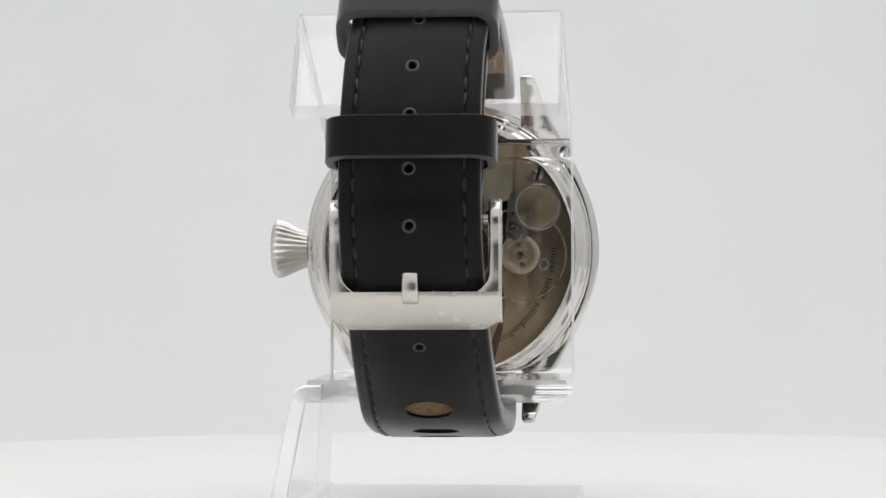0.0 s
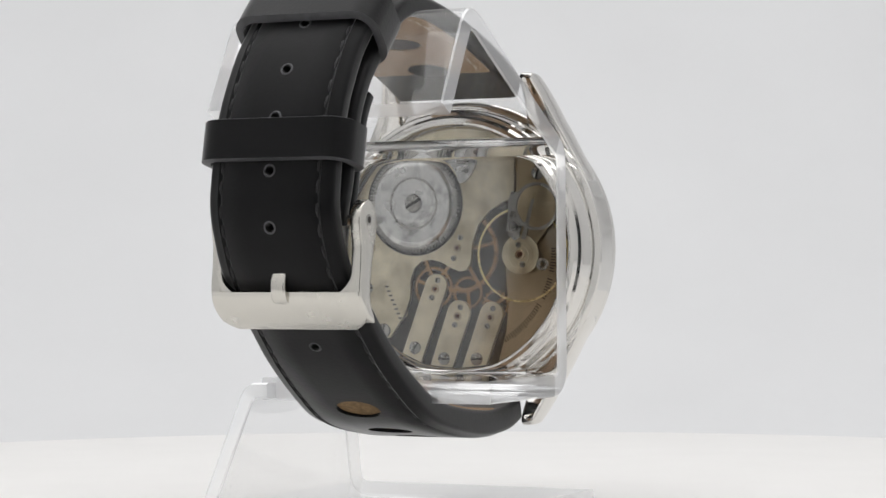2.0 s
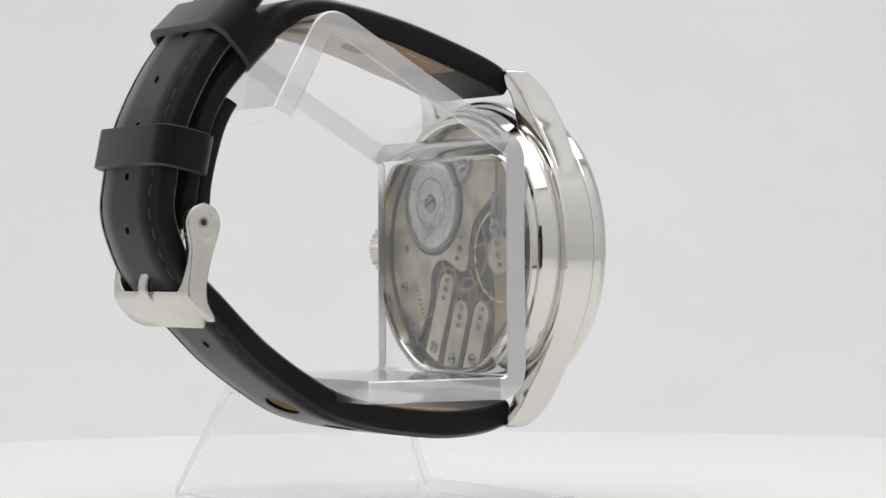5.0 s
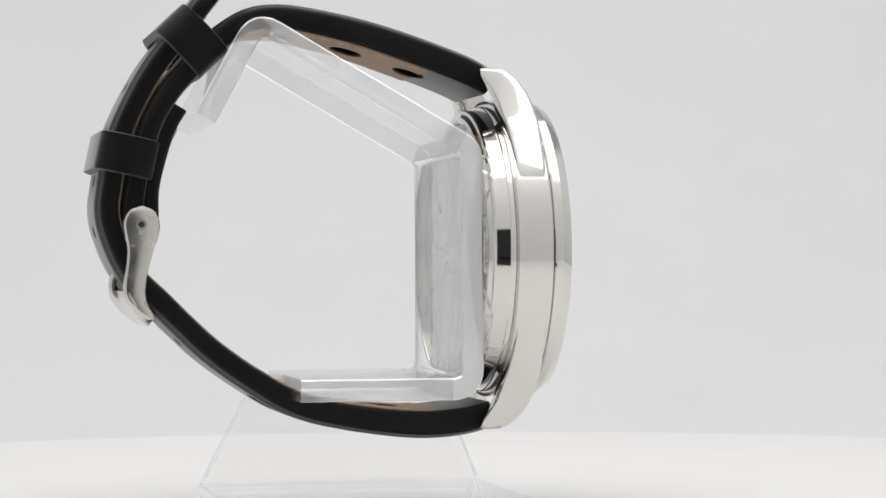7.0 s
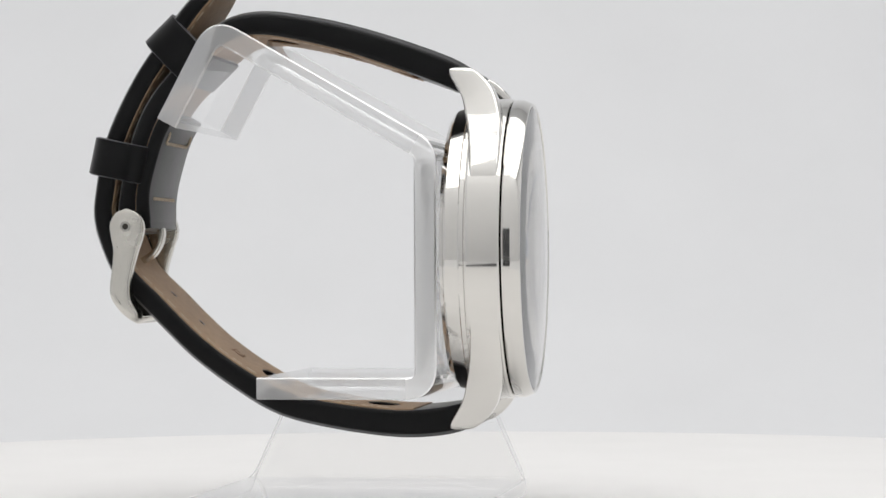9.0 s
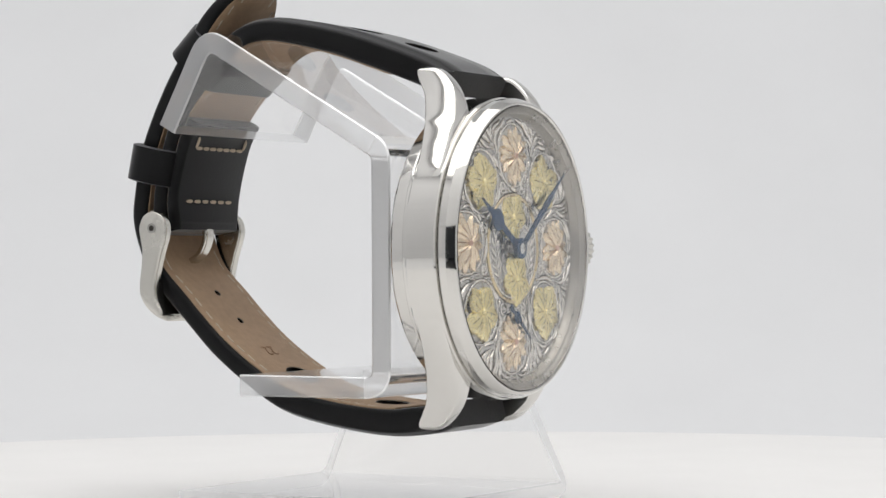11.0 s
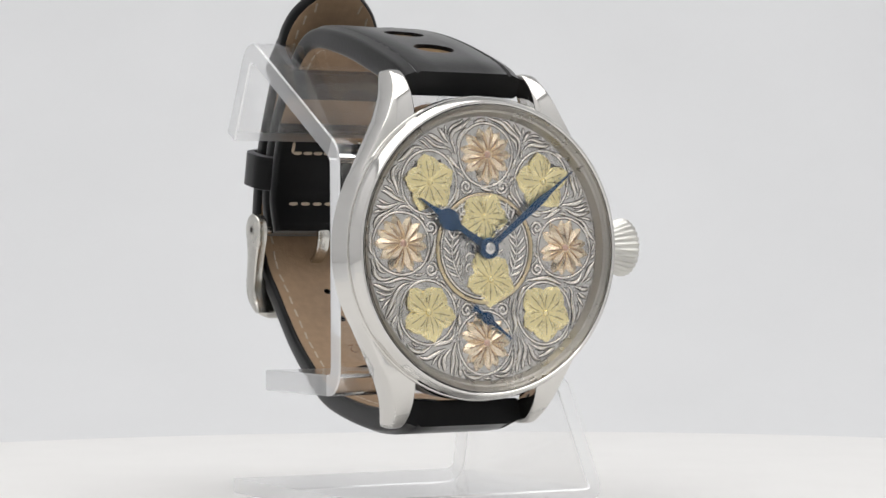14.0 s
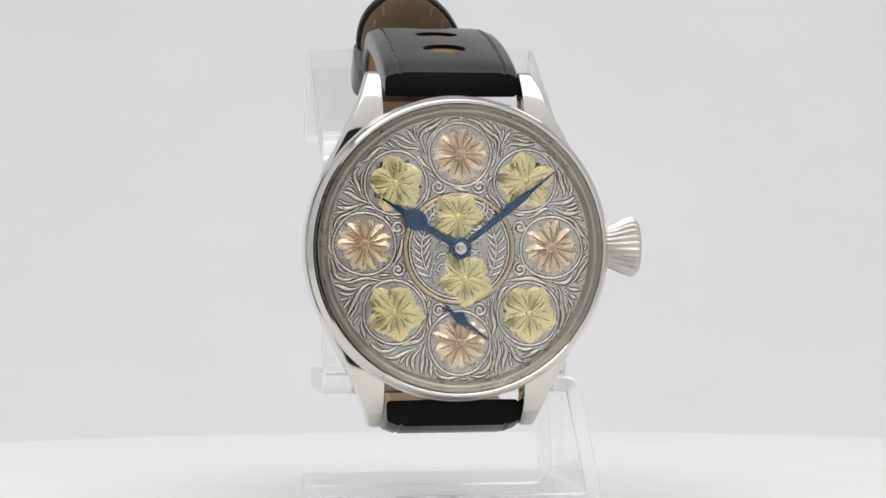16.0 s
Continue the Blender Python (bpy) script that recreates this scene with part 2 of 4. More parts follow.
FLOOR_Z = -0.030
box("floor", (-0.56, -0.60, FLOOR_Z - 0.01), (0.56, 0.66, FLOOR_Z), SHEET, "white cloth floor of the photo tent")
box("wall_west", (-0.56, -0.39, FLOOR_Z), (-0.55, 0.66, 0.66), SIDE, "off-white cloth side wall of the photo tent")
box("wall_east", (0.55, -0.39, FLOOR_Z), (0.56, 0.66, 0.66), SIDE, "off-white cloth side wall of the photo tent")
box("ceiling", (-0.56, -0.40, 0.66), (0.56, 0.66, 0.67), SHEET, "white cloth ceiling of the photo tent")
# front cloth with an opening for the lens
for lo, hi in (((-0.56, -0.40, FLOOR_Z), (-0.077, -0.39, 0.66)), ((0.077, -0.40, FLOOR_Z), (0.56, -0.39, 0.66)),
               ((-0.077, -0.40, 0.145), (0.077, -0.39, 0.66))):
    box("wall_south", lo, hi, FRONT, "white cloth front wall with an opening for the lens")


# the dark table top that the camera stands on, let into the cloth before the turntable
box("camera_table", (-0.077, -0.60, FLOOR_Z), (0.077, -0.205, FLOOR_Z + 0.004), DARK_TABLE, "dark table top before the lens opening")


def backdrop():
    """The rear cloth, which curves up from the floor."""
    bm = bmesh.new()
    outline = [(0.195, FLOOR_Z + 0.001)]
    for k in range(33):
        a = radians(90 * k / 32)
        outline.append((0.205 + 0.435 * math.sin(a), FLOOR_Z + 0.001 + 0.435 * (1 - math.cos(a))))
    outline.append((0.64, 0.658))
    rings = []
    for k, (y, z) in enumerate(outline):
        a = min(90.0, max(0.0, 90.0 * (k - 1) / 32))
        by, bz = y + 0.004 * math.sin(radians(a)), z - 0.004 * math.cos(radians(a)) + (0.0035 if k < 2 else 0)
        rings.append([(-0.548, y, z), (0.548, y, z), (0.548, by, bz), (-0.548, by, bz)])
    skin(bm, rings)
    bmesh.ops.recalc_face_normals(bm, faces=bm.faces)
    mesh = bpy.data.meshes.new("backdrop")
    bm.to_mesh(mesh)
    bm.free()
    mesh.materials.append(BACK)
    mesh.shade_smooth()
    mesh.set_sharp_from_angle(angle=radians(40))
    return tagged(new("backdrop", mesh), "seamless white cloth backdrop curving up from the floor", kind="structure")


backdrop()

# ---- the turntable ----
turntable = thing("turntable", "round white painted turntable under the clear stand", "turntable")


def build_turntable():
    n, bm = 128, bmesh.new()
    outline = [(0, 0), (186.0, 0), (187.6, -0.7), (188, -2), (188, -14), (0, -14)]
    rings = []
    for k in range(n):
        a = 2 * math.pi * k / n
        rings.append([(r * math.cos(a), r * math.sin(a), z) for r, z in outline])
    skin(bm, rings, cap=False, closed=True)
    bmesh.ops.remove_doubles(bm, verts=bm.verts, dist=1e-5)
    part("disc", bm, TABLE, turntable)
    bm = bmesh.new()
    bmesh.ops.create_cone(bm, cap_ends=True, segments=64, radius1=70, radius2=66, depth=15.5)
    bmesh.ops.translate(bm, vec=(0, 0, -22), verts=bm.verts)
    part("foot", bm, TABLE, turntable)


build_turntable()

# ---- the clear display stand ----
stand = thing("display_stand", "clear bent acrylic watch stand with cradle, leg and base", "display stand")
STAND_SKEW = pose(-0.00065, -0.0010, 0, 0, 0, -1.7)


def bend(points, radius, steps=6):
    """A polyline with its corners rounded."""
    p = [Vector(q) for q in points]
    out = [p[0]]
    for a, b, c in zip(p, p[1:], p[2:]):
        u, w = (a - b).normalized(), (c - b).normalized()
        half = u.angle(w) / 2
        d = min(radius / math.tan(half), 0.45 * (a - b).length, 0.45 * (c - b).length)
        s, e = b + u * d, b + w * d
        for k in range(steps + 1):
            f = k / steps
            out.append(s * (1 - f) ** 2 + b * 2 * f * (1 - f) + e * f * f)
    return out + [p[-1]]


def sheet(bm, line, widths, thick, axis):
    """A bent sheet: line of 2D points (u, z), widths gives the two ends across for each point."""
    p = np.array([tuple(q) for q in line])
    t = np.gradient(p, axis=0)
    t /= np.linalg.norm(t, axis=1)[:, None]
    n = np.stack([-t[:, 1], t[:, 0]], 1)
    rings = []
    e = 0.25
    for (u, z), m, (a, b) in zip(p, n, widths):
        ring = []
        for off, across in ((thick / 2, a + e), (thick / 2 - e, a), (-thick / 2 + e, a), (-thick / 2, a + e),
                            (-thick / 2, b - e), (-thick / 2 + e, b), (thick / 2 - e, b), (thick / 2, b - e)):
            q = (u + m[0] * off, z + m[1] * off)
            ring.append((across, q[0], q[1]) if axis == "x" else (q[0], across, q[1]))
        rings.append(ring)
    vs = skin(bm, rings)
    side = {v: i % 8 for r in vs for i, v in enumerate(r)}
    for f in bm.faces:
        k = {side[v] for v in f.verts}
        if len(f.verts) > 4 or k <= {0, 1, 2, 3} or k <= {4, 5, 6, 7}:
            f.material_index = 1


def build_stand():
    lift = GROUND / MM
    thick = 3.5
    # cradle: tray, upright, sloping top and the lip behind
    line = bend([(28.4, -18.55 + lift), (1.25, -18.55 + lift), (1.25, 19.0 + lift), (35.0, 38.6 + lift), (43.0, 23.7 + lift)], 3.2)
    bm = bmesh.new()
    sheet(bm, line, [(-20.0, 20.0)] * len(line), thick, "x")
    for f in bm.faces:
        c = f.calc_center_median()
        bent_away = c.z > 23.0 + lift or c.y > 7.0
        f.material_index = (2 if bent_away else 0) if f.material_index == 0 else (1 if bent_away else 3)
    part("cradle", bm, [ACRYLIC, ACRYLIC_EDGE, ACRYLIC_THIN, ACRYLIC_RIM], stand, "clear acrylic cradle with softly bent corners", smooth=30).matrix_local = STAND_SKEW
    # leg and base: from the tray's edge down and back under it
    line = bend([(17.5, -18.75 + lift), (20.8, -18.75 + lift), (23.2, 1.3), (-21.0, 1.3)], 2.4)
    widths = []
    for u, z in line:
        f = min(1, max(0, (20.0 - z) / 18.2))
        widths.append((-1.4 - 7.4 * f, 31.0 + 9.0 * f))
    bm = bmesh.new()
    sheet(bm, line, widths, 2.5, "y")
    part("leg_and_base", bm, [ACRYLIC_THIN, ACRYLIC_EDGE], stand, "clear acrylic leg folded into a flat base", smooth=30).matrix_local = STAND_SKEW


build_stand()
for ob in stand.children:
    ob.visible_shadow = False

# ---- the wristwatch ----
watch = thing("wristwatch", "steel wristwatch, engraved flower dial, black leather strap, on acrylic stand", "wristwatch")


def lift_watch(ob):
    ob.location = (0, -0.00045, GROUND)
    return ob


def build_case():
    case_profile = [(21.9, -5.2), (23.7, -5.2), (24.3, -5.35), (24.5, -5.7), (24.5, -10.5), (24.38, -10.8), (23.7, -10.95), (21.9, -10.95)]
    case = lift_watch(part("case", lathe(case_profile, 160, CX - 0.2), STEEL, watch, "polished steel case with four curved lugs", smooth=18))
    levels = [(28.8, 11.7, 13.0, -2.2, -4.6), (28.5, 11.4, 13.5, -1.7, -5.6), (27.6, 11.3, 13.8, -1.8, -6.9), (26, 11.3, 14.35, -2.8, -8.4), (24, 11.3, 15.15, -3.9, -9.5),
              (21, 11.3, 16.5, -4.7, -10.3), (19.2, 11.5, 17.5, -5.1, -10.5), (17, 14.0, 18.65, -5.4, -10.5), (14.5, 16.4, 20.0, -5.65, -10.5), (12, 18.6, 21.25, -5.75, -10.45), (9.5, 20.0, 21.95, -5.8, -10.4)]
    fine = spline(levels, 4)
    for sx in (-1, 1):
        for sz in (-1, 1):
            bm, rings = bmesh.new(), []
            for z, x0, x1, yb, yf in fine:
                ring = []
                for u, v in round_rect((x1 - x0) / 2, (yb - yf) / 2, min(0.55, (x1 - x0) / 2.2), 3):
                    ring.append((CX - 0.5 + sx * ((x0 + x1) / 2 + u), (yb + yf) / 2 + v, CZ + sz * z))
                rings.append(ring)
            skin(bm, rings)
            part("lug", bm, STEEL, case, smooth=40)
    bez = [(23.0, -11.0), (23.95, -11.0), (24.2, -11.15), (24.3, -11.4), (24.28, -12.5), (24.15, -12.8), (23.8, -13.6), (23.55, -13.95), (23.25, -14.0), (23.0, -13.75)]
    lift_watch(part("bezel", lathe(bez, 160, CX - 0.15), STEEL, watch, "polished steel bezel with a sloping inner ring", smooth=18))
    inner = [(22.95, -10.8), (22.95, -13.45), (22.8, -13.45), (22.65, -13.2), (22.3, -13.0), (22.15, -12.8), (21.75, -12.6), (21.6, -12.3), (21.3, -11.9), (21.1, -11.5), (21.1, -10.8)]
    lift_watch(part("inner_ring", lathe(inner, 128), REHAUT, watch, "brushed grey inner ring round the dial", smooth=25))
    back = [(21.2, -5.15), (23.4, -5.15), (23.45, -5.0), (23.45, -4.35), (23.3, -4.2), (22.85, -2.1), (22.6, -1.8), (22.1, -1.65), (21.6, -1.1), (21.0, -1.0), (20.6, -1.2), (20.6, -3.9), (21.2, -4.1)]
    lift_watch(part("case_back", lathe(back, 160), STEEL, watch, "polished steel case back ring", smooth=18))
    dome = [(0, -15.0), (6, -14.92), (12, -14.7), (17, -14.35), (20, -14.1), (22.9, -13.85), (22.9, -13.6), (20, -13.65), (17, -13.9), (12, -14.2), (6, -14.42), (0, -14.5)]
    ob = lift_watch(part("crystal", lathe(dome, 96), CRYSTAL, watch, "domed clear watch glass"))
    ob.visible_shadow = False
    pane = [(0, -1.25), (20.5, -1.25), (20.5, -2.0), (0, -2.0)]
    ob = lift_watch(part("back_glass", lathe(pane, 96), CRYSTAL, watch, "flat clear glass over the movement"))
    ob.visible_shadow = False


def build_crown():
    bm = bmesh.new()
    n = 168
    prof = [(23.6, 2.4), (24.6, 2.4), (24.8, 3.0), (26.6, 3.7), (28.4, 4.5), (29.5, 4.9), (30.1, 4.85), (30.6, 4.3), (30.9, 3.2), (30.95, 0.01)]
    rings = []
    for x, r in prof:
        ring = []
        for k in range(n):
            a = 2 * math.pi * k / n
            g = 1 - (0.075 if x > 24.9 and r > 2.9 else 0) * (0.5 + 0.5 * math.cos(a * 28)) ** 0.7
            ring.append((CX + x - 0.75, -7.4 + r * g * math.cos(a), CZ + 0.2 + r * g * math.sin(a)))
        rings.append(ring)
    skin(bm, rings)
    lift_watch(part("crown", bm, CROWN, watch, "fluted onion-shaped steel crown", smooth=50))


LONG = spline([(-4.2, -22.9, 10.9, 4.0, 0), (0.5, -24.0, 11.0, 4.3, 0), (7.8, -24.4, 11.0, 4.2, 0), (18.2, -23.2, 10.9, 4.0, 0), (26.7, -21.2, 10.8, 3.8, 0), (33.8, -17.3, 10.6, 3.6, 0),
               (40.0, -12.9, 10.45, 3.5, 0), (44.5, -8.8, 10.35, 3.4, 0), (48.3, -5.0, 10.3, 3.4, 0), (53.2, 0.0, 10.25, 3.3, 0), (55.7, 5.2, 10.2, 3.3, 0), (56.7, 9.4, 10.2, 3.3, 0),
               (56.3, 13.6, 10.2, 3.3, 0), (55.2, 19.6, 10.15, 3.3, 0), (53.1, 25.3, 10.1, 3.2, 0), (49.5, 31.9, 10.05, 3.2, -0.2), (45.4, 37.4, 10.0, 3.1, -0.8), (41.8, 42.2, 9.6, 2.9, -1.8),
               (38.6, 46.0, 7.8, 2.7, -2.5), (36.0, 48.9, 4.4, 2.6, -2.9), (34.6, 50.4, 1.2, 2.4, -3.0)], 8)
SHORT = spline([(-4.2, 30.0, 10.9, 4.0, 0), (0.0, 32.1, 11.0, 4.4, 0), (8.4, 35.2, 11.0, 4.4, 0), (15.9, 37.6, 10.9, 4.2, 0), (23.5, 39.4, 10.8, 4.0, 0), (30.0, 40.3, 10.6, 3.8, 0), (35.0, 39.5, 10.5, 3.5, 0),
                (39.5, 36.5, 10.4, 3.3, 0), (43.2, 32.6, 10.3, 3.2, 0), (46.9, 28.4, 10.25, 3.1, 0), (49.6, 23.7, 10.2, 3.0, 0), (51.3, 18.2, 10.2, 2.9, 0), (52.4, 13.2, 10.2, 2.9, 0), (52.8, 8.8, 9.6, 3.2, 0), (52.5, 6.6, 9.4, 3.0, 0)], 8)


def stitches(path, side, first, last, v, length, gap, inset=2.3):
    """Rows of small threads beside both edges, between two stretches of the path."""
    bm = bmesh.new()
    t, n = frames_of(path)
    run = np.concatenate([[0], np.cumsum(np.linalg.norm(np.diff(path[:, :2], axis=0), axis=1))])
    pos = run[-1] * first
    while pos < run[-1] * last:
        i = int(np.argmin(abs(run - pos)))
        y, z, hw, th, dx = path[i]
        if hw > 3:
            m = n[i] * side
            for s in (-1, 1):
                c = Vector((skew(y) + dx + s * (hw - inset), y + m[0] * th * v, z + m[1] * th * v))
                a = Vector((random.uniform(-0.12, 0.12), t[i][0], t[i][1])).normalized()
                o = Vector((0, m[0], m[1]))
                w = a.cross(o)
                rings = []
                for f, r in ((-0.5, 0.12), (-0.38, 0.26), (0, 0.3), (0.38, 0.26), (0.5, 0.12)):
                    lift = 0.16 * (1 - (2 * f) ** 2)
                    rings.append([c + a * length * f + o * (lift + r * 0.7 * math.sin(q)) + w * r * math.cos(q) for q in [math.pi / 3 * k for k in range(6)]])
                skin(bm, rings)
        pos += gap
    return bm


def row_of_stitches(bm, a, b, out, count, length):
    """A straight row of threads from a to b."""
    a, b = Vector(a), Vector(b)
    d = (b - a).normalized()
    w = d.cross(out)
    for k in range(count):
        c = a.lerp(b, (k + 0.5) / count)
        rings = []
        for f, r in ((-0.5, 0.12), (-0.35, 0.28), (0, 0.32), (0.35, 0.28), (0.5, 0.12)):
            rings.append([c + d * length * f + out * (0.15 * (1 - 4 * f * f) + r * 0.7 * math.sin(q)) + w * r * math.cos(q) for q in [math.pi / 3 * k2 for k2 in range(6)]])
        skin(bm, rings)


OVALS = {"long_strap": ((11.0, -24.3), (20.8, -22.8), (30.4, -19.4)), "short_strap": ((6.6, 34.6), (17.0, 37.9), (27.4, 40.1))}
PIN_HOLES = ((43.2, -10.0), (48.5, -4.8), (56.2, 6.9), (56.2, 14.3), (54.3, 22.0), (51.4, 28.6), (47.2, 35.2))


def build_strap():
    for name, path, side, label in (("long_strap", LONG, -1, "long black leather strap half with tan lining"), ("short_strap", SHORT, 1, "short black leather strap half with tan lining")):
        body = lift_watch(part(name, ribbon(path, side, -0.47, 0.60, 0, True), LEATHER, watch, label, smooth=50))
        lining = part("lining", ribbon(path[path[:, 0] > 4.0], side, -0.52, -0.44, 0.75), LINING, body, "tan leather lining", smooth=50)
        for ob in (body, lining):
            bm = bmesh.new()
            for near in OVALS[name]:
                c, along, out = on_strap(path, side, near, 0, 0)
                plug(bm, c, along, out, 3.7, 2.7, 4)
            if name == "long_strap":
                for near in PIN_HOLES:
                    c, along, out = on_strap(path, side, near, 0, 0)
                    plug(bm, c, along, out, 0.66, 0.70, 4, 14)
            cut(ob, bm, LEATHER if ob is body else TANEDGE)
        for near in OVALS[name]:
            c, along, out = on_strap(path, side, near, 0, 0.36)
            bm = bmesh.new()
            plug(bm, c, along, out, 3.9, 2.9, 0.35)
            part("perforation_floor", bm, SUEDE, body, "brown suede at the bottom of an oval perforation")
        long = name == "long_strap"
        if long:
            # the pressed rim round each pin hole
            for near in PIN_HOLES:
                c, along, out = on_strap(path, side, near, 0, 0.60)
                across, bm, rings = Vector((1, 0, 0)), bmesh.new(), []
                for k in range(20):
                    q = 2 * math.pi * k / 20
                    d = across * math.cos(q) + along * math.sin(q)
                    rings.append([c + d * r + out * h for r, h in ((0.68, -0.3), (0.70, 0.02), (0.80, 0.09), (0.95, 0.05), (1.05, -0.05), (1.0, -0.3))])
                skin(bm, rings, cap=False, closed=True)
                part("hole_rim", bm, RIM, body, "worn rim of a pin hole", smooth=50)
        ob = part("stitching", stitches(path, side, 0.10, 0.97 if long else 0.62, 0.48, 2.1, 3.0), THREAD_BLACK, body, "black thread stitching")
        tagged(ob, kind="stuff")
        ob = part("lining_stitching", stitches(path, side, 0.115 if long else 0.15, 0.98 if long else 0.70, -0.53, 1.9, 3.0), THREAD_CREAM, body, "cream thread stitching on the lining")
        tagged(ob, kind="stuff")
    # black leather fold that holds the buckle's bar, on the short half's inner face
    fold_path = SHORT[int(len(SHORT) * 0.66):].copy()
    fold_path[:, 2] -= 0.2
    short = next(o for o in watch.children if o.name.startswith("short_strap"))
    part("buckle_fold", ribbon(fold_path, 1, -1.25, -0.48), LEATHER, short, "black leather fold round the buckle bar", smooth=50)
    bm = bmesh.new()
    for y, z, count in ((50.0, 22.0, 6), (52.3, 12.8, 5)):
        c, along, out = on_strap(SHORT, 1, (y, z), 0, -1.26)
        row_of_stitches(bm, c + Vector((-7.2, 0, 0)), c + Vector((7.2, 0, 0)), -out, count + 1, 1.75)
    c, along, out = on_strap(SHORT, 1, (49.6, 23.4), 0, -1.26)
    for x in (-7.2, 7.2):
        row_of_stitches(bm, c + Vector((x, 0, 0)) - along * 1.2, c + Vector((x, 0, 0)) + along * 1.4, -out, 1, 2.0)
    part("fold_stitching", bm, THREAD_CREAM, short, "cream thread stitching on the black fold")
    # the number pressed into the lining
    long_ob = next(o for o in watch.children if o.name.startswith("long_strap"))
    c, along, out = on_strap(LONG, -1, (37.4, -14.9), -0.2, -0.54)
    font = bpy.data.curves.new("size_number", "FONT")
    font.body, font.size, font.extrude, font.align_x, font.align_y = "22", 3.4 * MM, 0.02 * MM, "CENTER", "CENTER"
    txt = new("size_number", font)
    mesh = bpy.data.meshes.new_from_object(txt.evaluated_get(bpy.context.evaluated_depsgraph_get()))
    bpy.data.objects.remove(txt)
    mesh.materials.append(TANEDGE)
    ob = new("size_number", mesh)
    ob.parent = long_ob
    xa, za = Vector((1, 0, 0)), -out
    ya = za.cross(xa)
    rot = Matrix((xa, ya, za)).transposed().to_4x4()
    ob.matrix_local = Matrix.Translation(c * MM) @ rot @ pose(0, 0, 0, 0, 0, 180)
    tagged(ob, "number 22 pressed into the lining")


def loop_band(name, centre, angle, length, w, h, thick, label):
    """A leather keeper round both layers of the strap; angle: the strap's direction in the y-z plane."""
    bm = bmesh.new()
    ca, sa = math.cos(radians(angle)), math.sin(radians(angle))
    rings = []
    outer, inner = round_rect(w + thick, h + thick, 3.6, 6), round_rect(w, h, 2.4, 6)
    sections = [(-length / 2 + 0.2, outer), (length / 2 - 0.2, outer), (length / 2, [(a[0] * 0.6 + b[0] * 0.4, a[1] * 0.6 + b[1] * 0.4) for a, b in zip(outer, inner)]), (length / 2, inner),
                (-length / 2, inner), (-length / 2, [(a[0] * 0.6 + b[0] * 0.4, a[1] * 0.6 + b[1] * 0.4) for a, b in zip(outer, inner)])]
    for s, sec in sections:
        rings.append([(skew(centre[0]) + u, centre[0] + ca * s - sa * v, centre[1] + sa * s + ca * v) for u, v in sec])
    vs = skin(bm, rings, cap=False, closed=True)
    level = {v: i for i, r in enumerate(vs) for v in r}
    for f in bm.faces:
        if {level[v] for v in f.verts} in ({1, 2}, {2, 3}, {4, 5}, {0, 5}):
            f.material_index = 1
    return lift_watch(part(name, bm, [LEATHER, RIM], watch, label, smooth=50))


